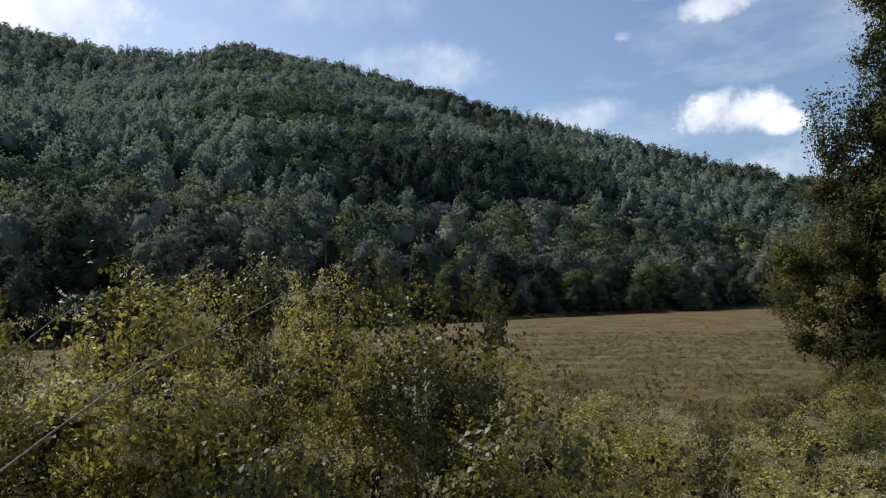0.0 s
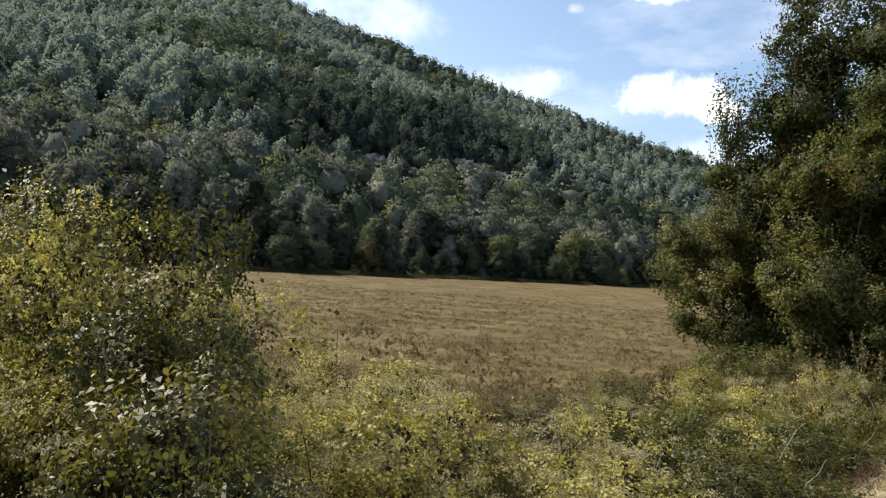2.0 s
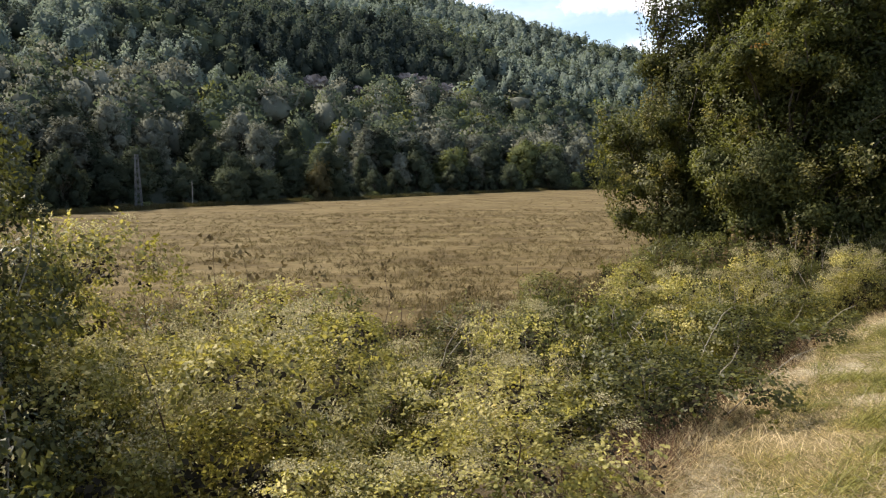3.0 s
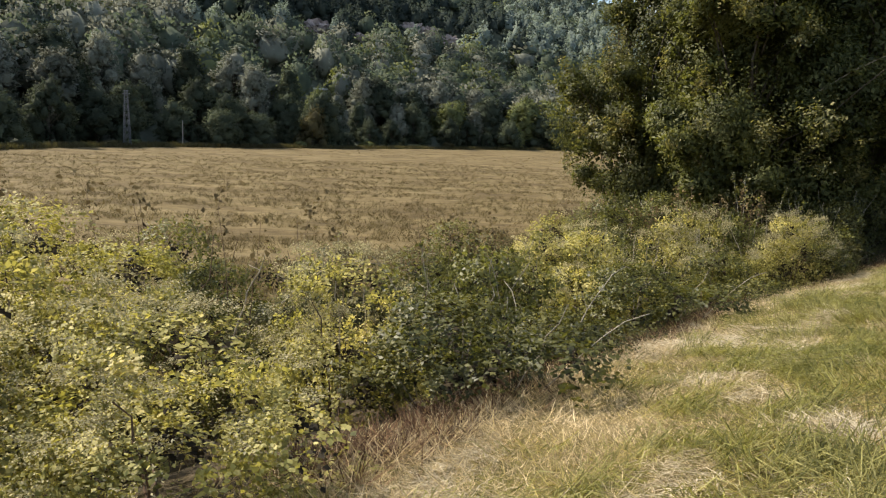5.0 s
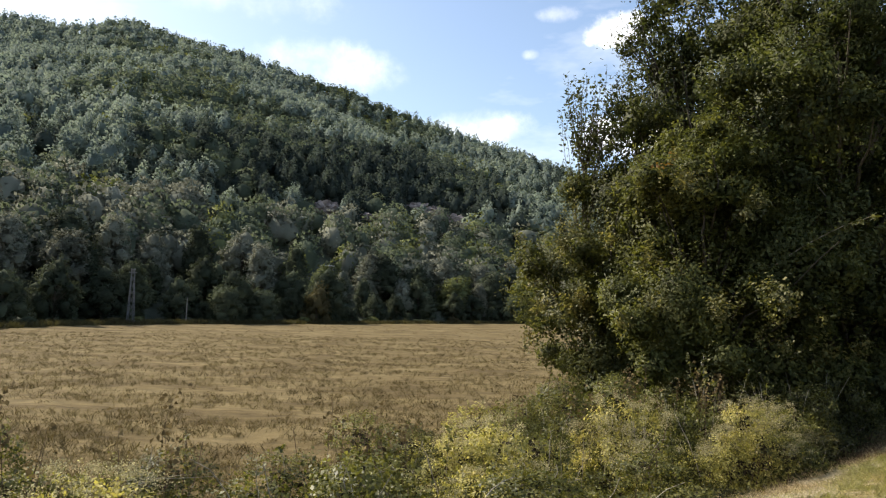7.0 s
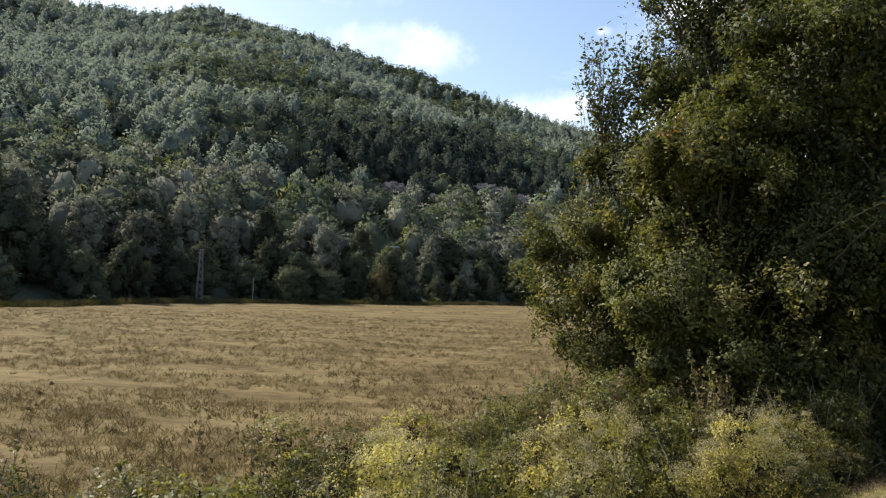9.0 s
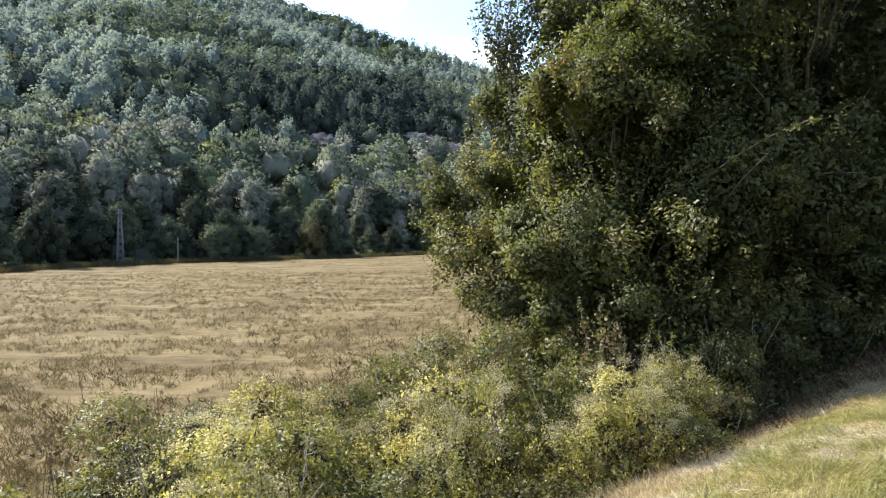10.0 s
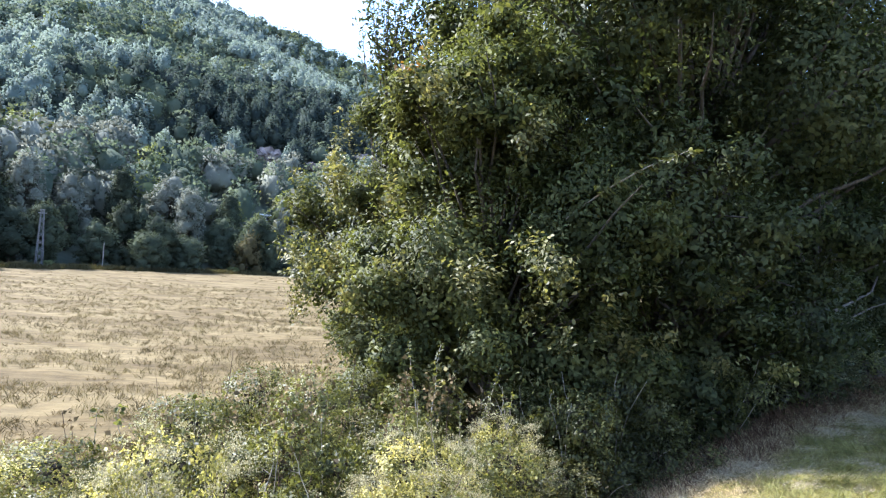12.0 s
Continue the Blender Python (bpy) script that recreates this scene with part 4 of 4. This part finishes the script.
def make_hedge():
    rng = np.random.RandomState(21)
    u = -3.5
    while u < 21.5:
        front = float(bank_foot(u)) + (0.4 if u > 3 else 0.95)
        v = front
        while v < (9.3 if u < 15 else 10.5):
            uu, vv = u + rng.uniform(-0.4, 0.4), v + rng.uniform(-0.2, 0.25)
            x, y = xy_of(uu, vv)
            mood = waves(np.array(x), np.array(y), 1.7, 71) + rng.uniform(-0.35, 0.35)
            kind = "vine" if mood > 0.05 else "bramble" if mood > -0.65 else "shrub"
            if uu < 3.0 and kind == "vine" and rng.rand() < 0.75:
                kind = ("shrub", "bramble")[rng.randint(2)]
            if 3.6 < uu < 9.0 and vv < 6.5 and rng.rand() < 0.6:
                kind = "vine"
            if 2.6 < uu < 5.2 and vv < 6.0 and rng.rand() < 0.65:
                kind = "vine"
            if uu > 9.5 and kind == "vine" and rng.rand() < 0.8:
                kind = "bramble"
            v += 1.45
            if rng.rand() < 0.08 and u > 5:
                continue
            bush(kind, rng.randint(3), x, y, hedge_top(uu, vv) + (rng.uniform(-0.25, 0.42) if uu > 4 else rng.uniform(-0.05, 0.4)), rng.uniform(1.0, 1.2) if vv < front + 0.7 else rng.uniform(1.15, 1.45), rng.rand() * 6.28)
        u += 1.55
    for kind, uu, vv, top, wide in (("vine", 2.75, 6.2, 2.45, 1.0), ("vine", 2.2, 7.4, 2.5, 1.3), ("vine", 2.3, 5.0, 2.2, 1.0), ("vine", 3.2, 5.4, 1.9, 1.1), ("shrub", 3.6, 7.3, 1.4, 1.1), ("shrub", 1.4, 6.0, 2.3, 1.4)):
        x, y = xy_of(uu, vv)
        bush(kind, 0, x, y, top, wide, uu * 2)


make_hedge()


# ---------------------------------------------------------------- the wood at the end of the bank
def wood_meshes(seed, lumps, trunk_foot, trunk_tall, twigs, per, size, mat, extra=(), trunk_r=0.16, droop=0.45):
    """Trunk with limbs, crown and patches of other leaves; all in metres from the foot."""
    rng = np.random.RandomState(seed)
    stems = [tube(bent(rng, (0, 0, -0.5), (0.3, 0.2, trunk_tall), steps=9, wobble=0.06), np.linspace(trunk_r, 0.04, 9), 8)]
    for l in lumps:
        z = max(0.3, min(trunk_tall * 0.8, l[2] * 0.55))
        stems.append(tube(bent(rng, (0.1, 0.1, z), l[:3], sag=0.2, steps=7, wobble=0.1), np.linspace(trunk_r * 0.3, 0.008, 7), 5))
    out = {"trunk": (mesh_from("trunk", *joined(stems), M_BARK), "")}
    tips, ways = with_holes(rng, *lump_surface(rng, lumps, int(twigs * 1.3), low=-0.75), 1.1, 0.36)
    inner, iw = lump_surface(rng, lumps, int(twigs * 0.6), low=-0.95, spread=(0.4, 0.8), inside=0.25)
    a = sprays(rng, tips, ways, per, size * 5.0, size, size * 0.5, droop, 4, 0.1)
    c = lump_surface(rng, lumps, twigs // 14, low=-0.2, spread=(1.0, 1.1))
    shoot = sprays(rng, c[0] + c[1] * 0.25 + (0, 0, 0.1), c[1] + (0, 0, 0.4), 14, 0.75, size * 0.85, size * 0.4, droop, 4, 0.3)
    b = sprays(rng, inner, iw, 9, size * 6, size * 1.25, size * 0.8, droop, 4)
    v, f = joined((a, b, shoot))
    out["crown"] = (mesh_from("crown", v, f, mat, mass=mass_ways(v, lumps, 0.08), weight=0.6), "")
    for name, m, label, spots in extra:
        vs = []
        for c, r, k in spots:
            k = int(k * 0.9)
            subs = np.asarray(c) + rng.normal(size=(6, 3)) * np.asarray(r) * 0.75
            p = subs[rng.randint(6, size=k)] + unit(rng.normal(size=(k, 3))) * np.asarray(r) * 0.4 * rng.rand(k, 1) ** 0.4
            vs.append(sprays(rng, p, unit(p - np.asarray(c)) + (0, 0, 0.2), 8, 0.35, 0.085, 0.05, 0.4, 4))
        out[name] = (mesh_from(name, *joined(vs), m), label)
    return out


def wood_lumps(rng, mids):
    """Each mass broken into smaller lumps on its surface."""
    out = []
    for x, y, z, r, h in mids:
        out.append((x, y, z, r * 0.8, r * 0.8, h * 0.8))
        for k in range(int(9 + r * 3)):
            d = unit(rng.normal(size=3))
            s = r * rng.uniform(0.16, 0.36)
            out.append((x + d[0] * r * 0.84, y + d[1] * r * 0.84, z + d[2] * h * 0.84, s, s, s * 0.8))
    return out


def wood_plant(name, foot, label, category, seed, mids, trunk_tall, twigs, per, size, mat, extra=(), trunk_r=0.16, droop=0.45):
    z = ground_z(*foot)
    rng = np.random.RandomState(seed + 500)
    local = [(x - foot[0], y - foot[1], zz - z, r, h) for x, y, zz, r, h in mids]
    extra = [(n, m, l, [((c[0] - foot[0], c[1] - foot[1], c[2] - z), r, k) for c, r, k in spots]) for n, m, l, spots in extra]
    ob = thing(name, (*foot, z), label, category, "wood at the end of the bank")
    for key, (me, lab) in wood_meshes(seed, wood_lumps(rng, local), foot, trunk_tall, twigs, per, size, mat, extra, trunk_r, droop).items():
        part(key, me, ob, lab, kind="" if key == "trunk" else "stuff")


def make_wood():
    wood_plant("large_shrub", (17.0, 27.4), "broad leafy shrub with drooping yellow-green outer leaves", "shrub", 81,
               [(16.2, 27.2, 2.2, 2.5, 2.4), (16.8, 25.4, 0.6, 2.0, 2.6), (17.4, 26.4, 4.4, 1.9, 2.2), (16.9, 24.2, -0.9, 1.6, 1.6), (17.6, 24.4, 3.6, 1.6, 2.0)], 4.5, 6400, 10, 0.10, M_THICKET,
               [("yellow_leaves", M_YELLOWING, "yellowing vine leaves", [((14.7, 26.4, 2.9), (0.7, 0.7, 0.9), 130), ((15.2, 25.2, 3.4), (0.6, 0.6, 0.8), 110), ((15.2, 24.3, 1.6), (0.8, 0.5, 0.7), 110)])])
    wood_plant("tree", (19.8, 27.0), "tall dark green broadleaf tree above the thicket", "tree", 82,
               [(19.2, 26.4, 7.0, 2.6, 3.0), (20.4, 27.2, 10.4, 2.9, 3.2), (22.5, 26.5, 7.0, 3.4, 4.8), (21.0, 27.0, 2.0, 3.0, 3.6), (24.5, 28.0, 2.5, 3.0, 4.0), (17.7, 26.9, 6.9, 1.3, 1.9), (18.3, 27.0, 8.8, 1.4, 1.7)], 8.5, 8600, 9, 0.11, M_TREE, trunk_r=0.24)
    wood_plant("large_shrub", (17.8, 22.6), "dense green shrub hung with yellow and orange leaves", "shrub", 83,
               [(17.4, 22.2, 1.6, 1.8, 2.4), (17.6, 22.6, 4.6, 1.7, 1.6), (18.8, 21.4, 0.4, 1.5, 1.6), (19.0, 21.4, 2.6, 1.4, 1.6)], 4.6, 6600, 10, 0.09, M_THICKET,
               [("yellow_leaves", M_YELLOWING, "yellow vine leaves", [((18.2, 19.9, 2.0), (0.7, 0.4, 0.5), 55), ((16.4, 20.7, 4.3), (0.4, 0.35, 0.5), 70), ((15.9, 21.3, 2.6), (0.5, 0.4, 0.7), 90), ((17.9, 20.6, 3.9), (0.25, 0.25, 0.45), 40), ((17.2, 20.6, 0.9), (0.8, 0.4, 0.8), 80), ((18.9, 20.2, 0.9), (0.7, 0.35, 0.6), 100)]),
                ("orange_leaves", M_ORANGE, "orange autumn leaves", [((16.2, 20.9, 4.7), (0.2, 0.2, 0.2), 5)])])
    wood_plant("tree", (21.6, 23.6), "broad dark tree with low hanging branches over the bank", "tree", 84,
               [(20.4, 23.0, 6.4, 2.6, 3.0), (22.4, 23.4, 9.6, 3.4, 3.4), (20.6, 21.8, 2.6, 1.8, 2.3), (23.6, 22.8, 5.4, 2.8, 3.4), (21.4, 22.4, 0.6, 1.6, 1.4), (22.0, 24.6, 3.2, 2.6, 3.2)], 8.0, 10500, 9, 0.10, M_TREE, trunk_r=0.26)
    wood_plant("large_shrub", (24.0, 23.2), "low dark shrub in the shade of the trees", "shrub", 85,
               [(23.0, 22.9, 1.1, 1.7, 1.7), (24.4, 25.0, 1.2, 1.9, 1.9), (25.9, 27.4, 1.4, 2.0, 2.0), (24.0, 24.6, 3.0, 1.8, 1.8), (27.6, 29.0, 1.4, 2.0, 2.0), (29.6, 30.6, 1.4, 2.2, 2.2)], 2.6, 6000, 9, 0.095, M_TREE,
               [("yellow_leaves", M_YELLOWING, "yellowing sprig", [((21.0, 20.6, 1.9), (0.5, 0.25, 0.15), 36), ((20.9, 20.6, 0.75), (0.5, 0.25, 0.12), 30)])])
    wood_plant("tree", (26.0, 27.2), "dark green tree closing the end of the bank", "tree", 86,
               [(25.2, 26.8, 6.0, 3.2, 4.4), (27.2, 27.8, 9.0, 3.4, 3.6), (29.2, 30.4, 5.0, 3.4, 5.0), (28.6, 27.6, 5.2, 2.6, 3.4), (31.2, 29.4, 6.8, 2.8, 3.6)], 7.5, 7400, 8, 0.115, M_TREE, trunk_r=0.24)
    wood_plant("tree", (26.5, 30.5), "dark broadleaf tree standing behind the thicket", "tree", 87,
               [(26.0, 29.8, 5.0, 4.0, 5.4), (30.2, 31.0, 6.0, 4.2, 6.4), (22.8, 30.2, 5.5, 3.4, 5.2)], 8.0, 3600, 8, 0.16, M_TREE, trunk_r=0.24)
    wood_plant("large_shrub", (30.0, 30.2), "dark shrubs running on along the rising bank", "shrub", 88,
               [(28.6, 28.8, 1.8, 2.2, 2.2), (31.0, 30.6, 2.6, 2.4, 2.6), (33.6, 32.6, 3.0, 2.6, 2.8), (36.6, 34.8, 3.2, 2.8, 3.0)], 3.0, 3000, 8, 0.13, M_TREE)
    sapling()


def sapling():
    """A thin upright shoot with sparse leaves, standing clear of the thicket's top."""
    rng = np.random.RandomState(88)
    x, y = 16.1, 26.7
    z = ground_z(x, y)
    ob = thing("sapling", (x, y, z), "slender sapling with sparse small leaves above the thicket", "tree")
    trunk = bent(rng, (0.6, 0.4, -0.4), (0.1, 0, 5.4 - z), steps=12, wobble=0.02)
    part("trunk", mesh_from("trunk", *tube(trunk, np.linspace(0.06, 0.03, 12), 6), M_BARK), ob)
    vs = []
    for k in range(34):
        root = trunk[rng.randint(7, 12)] if k > 8 else trunk[11]
        a, high = rng.rand() * 6.28, rng.uniform(0.35, 1.0) if k > 4 else 1.0
        out = rng.uniform(0.25, 0.95)
        tip = np.array((math.cos(a) * out, math.sin(a) * out, (5.5 + 2.7 * high) - z))
        way = bent(rng, root, tip, sag=-0.1, steps=8, wobble=0.05)
        part("twig", mesh_from("twig", *tube(way, np.linspace(0.018, 0.004, 8), 4), M_BARK), ob)
        t = 0.25 + 0.75 * rng.rand(90)
        p = np.stack([np.interp(t * 7, np.arange(8), way[:, q]) for q in range(3)], -1) + rng.normal(size=(90, 3)) * 0.09
        vs.append(leaves(rng, p, rng.normal(size=p.shape) + (0, 0, 0.4), 0.11, 0.06, 0.2, 4))
    part("crown", mesh_from("crown", *joined(vs), M_TREE), ob, kind="stuff")


make_wood()


# ---------------------------------------------------------------- stems, shoots and seed heads standing out of the hedge
def dry_stalk(rng, x, y, top, tall):
    """A dead brown stalk with clusters of seed heads."""
    ob = thing("dry_stalk", (x, y, top - tall), "dead brown stalk with dark curled seed heads", "weed", "dry stalks in the hedge")
    tip = (rng.uniform(-0.12, 0.12), rng.uniform(-0.12, 0.12), tall)
    path = bent(rng, (0, 0, -0.2), tip, steps=8, wobble=0.05)
    part("stem", mesh_from("stem", *tube(path, np.linspace(0.005, 0.002, 8), 5), M_STEM), ob)
    n = rng.randint(14, 34)
    at = path[rng.randint(5, 8, n)] + rng.normal(size=(n, 3)) * (0.06, 0.06, 0.08)
    part("seed_fluff", mesh_from("seed_fluff", *leaves(rng, at, rng.normal(size=(n, 3)) - (0, 0, 0.5), 0.06, 0.045, 0.6, 4), M_WEED), ob, kind="stuff")


def dead_cane(rng, a, b, sag=0.1, r=0.009, label="bare pale dead cane leaning out of the hedge"):
    """A bare, pale, bent cane with a few side twigs."""
    a, b = np.asarray(a, float), np.asarray(b, float)
    ob = thing("dead_cane", tuple(a), label, "cane", "dead canes in the hedge")
    path = bent(rng, (0, 0, -0.1), b - a, sag=sag, steps=10, wobble=0.06)
    part("stem", mesh_from("stem", *tube(path, np.linspace(r, r * 0.4, 10), 5), M_CANE), ob)
    for k in range(rng.randint(1, 4)):
        i = rng.randint(3, 9)
        tip = path[i] + rng.normal(size=3) * 0.1 + unit(b - a) * 0.12
        part("twig", mesh_from("twig", *tube(bent(rng, path[i], tip, steps=4, wobble=0.05), np.linspace(r * 0.45, r * 0.2, 4), 4), M_CANE), ob)


def leafy_shoot(rng, x, y, base, top):
    """An upright pale bramble shoot with small leaves."""
    ob = thing("bramble_shoot", (x, y, base), "upright pale bramble shoot with small leaves", "shoot", "bramble shoots")
    tip = (rng.uniform(-0.25, 0.25), rng.uniform(-0.2, 0.2), top - base)
    path = bent(rng, (0, 0, -0.2), tip, steps=9, wobble=0.06)
    part("stem", mesh_from("stem", *tube(path, np.linspace(0.006, 0.003, 9), 5), M_CANE), ob)
    n = 64
    at = path[rng.randint(3, 9, n)] + rng.normal(size=(n, 3)) * 0.02
    part("leaves", mesh_from("leaves", *leaves(rng, at, rng.normal(size=(n, 3)) * (1, 1, 0.6), 0.055, 0.036, 0.3, 6), M_BRAMBLE), ob, kind="stuff")


def make_stems():
    rng = np.random.RandomState(31)
    dry_stalk(rng, 7.73, 12.93, 0.85, 1.1)
    dry_stalk(rng, 6.6, 12.6, 0.75, 0.9)
    dry_stalk(rng, 8.17, 15.4, 0.6, 1.0)
    for k in range(40):
        u, v = rng.uniform(5.0, 19), rng.uniform(5.3, 7.5)
        x, y = xy_of(u, v)
        dry_stalk(rng, x, y, hedge_top(u, v) + rng.uniform(0.0, 0.3), rng.uniform(0.7, 1.0))
    dead_cane(rng, (3.9, 5.9, 1.45), (4.75, 7.4, 1.95), 0.12, 0.005, "long bare pale branch arching over the hedge")
    dead_cane(rng, (3.3, 6.6, 1.7), (4.0, 7.2, 2.0), 0.15, 0.005)
    dead_cane(rng, (8.95, 11.7, -0.75), (8.86, 11.85, 0.25), 0.0, 0.011)
    dead_cane(rng, (9.62, 11.75, -0.75), (9.45, 11.9, -0.2), 0.05, 0.010)
    dead_cane(rng, (9.25, 12.1, -0.6), (9.0, 12.3, 0.1), 0.0)
    dead_cane(rng, (11.2, 12.9, -0.8), (12.1, 13.7, -0.1), 0.3, 0.008)
    dead_cane(rng, (12.4, 14.3, -0.9), (12.95, 14.8, -0.1), 0.2, 0.009)
    dead_cane(rng, (8.3, 12.6, -0.1), (9.4, 13.5, 0.0), 0.25, 0.006)
    for k in range(22):
        u, v = rng.uniform(6.5, 20), rng.uniform(4.8, 6.0)
        x, y = xy_of(u, v)
        z = hedge_top(u, v) - 0.85
        a = rng.rand() * 6.28
        dead_cane(rng, (x, y, z), (x + math.cos(a) * 0.35, y + math.sin(a) * 0.35, z + rng.uniform(0.5, 1.0)), rng.uniform(0, 0.15), rng.uniform(0.005, 0.009))
    for x, y, top in ((14.96, 18.24, 0.75), (15.6, 18.9, 0.6), (16.5, 19.83, 1.25), (16.7, 20.05, 1.15), (14.2, 17.6, 0.45), (17.3, 20.0, 0.9), (13.6, 18.6, 0.4)):
        leafy_shoot(rng, x, y, top - 1.0, top - 0.3)
    for k in range(16):
        u, v = rng.uniform(7, 20), rng.uniform(5.5, 7.5)
        x, y = xy_of(u, v)
        top = hedge_top(u, v)
        leafy_shoot(rng, x, y, top - 1.0, top + rng.uniform(-0.1, 0.15))
    x, y = 17.35, 18.85
    bush("vine", 1, x, y, 0.25, 0.75, 1.0)
    for x, y, top, kind in ((18.5, 19.8, 0.5, "bramble"), (19.3, 20.6, 0.7, "bramble"), (20.3, 21.2, 0.8, "shrub"), (21.4, 21.9, 0.9, "bramble"), (22.6, 22.4, 1.0, "bramble"), (24.0, 23.0, 1.0, "shrub"), (25.2, 24.6, 1.1, "bramble")):
        bush(kind, 1, x, y, top, 1.1, x)
    for x, y, top, kind in ((19.4, 21.6, 1.2, "bramble"), (20.9, 22.6, 1.3, "shrub"), (22.3, 23.4, 1.3, "bramble"), (23.8, 24.2, 1.4, "shrub"), (25.4, 24.9, 1.4, "bramble"), (26.0, 26.6, 1.3, "bramble")):
        bush(kind, 0, x, y, top, 1.5, x)


def hanging_branch():
    """A pale leafy branch reaching out of the wood over the bank."""
    rng = np.random.RandomState(32)
    ob = thing("hanging_branch", (18.6, 21.0, 2.7), "pale-leafed branch reaching out of the dark thicket", "branch")
    path = bent(rng, (0, 0, 0), (1.15, -1.5, 0.85), sag=0.12, steps=10, wobble=0.03)
    part("stem", mesh_from("stem", *tube(path, np.linspace(0.018, 0.005, 10), 5), M_CANE), ob)
    at = np.repeat(path[3:], 14, 0) + rng.normal(size=(98, 3)) * 0.03
    part("leaves", mesh_from("leaves", *leaves(rng, at, rng.normal(size=(98, 3)) * (1, 1, 0.5) + (0.4, -0.3, -0.5), 0.12, 0.05, 0.2, 6), M_BRAMBLE), ob, kind="stuff")


make_stems()
hanging_branch()
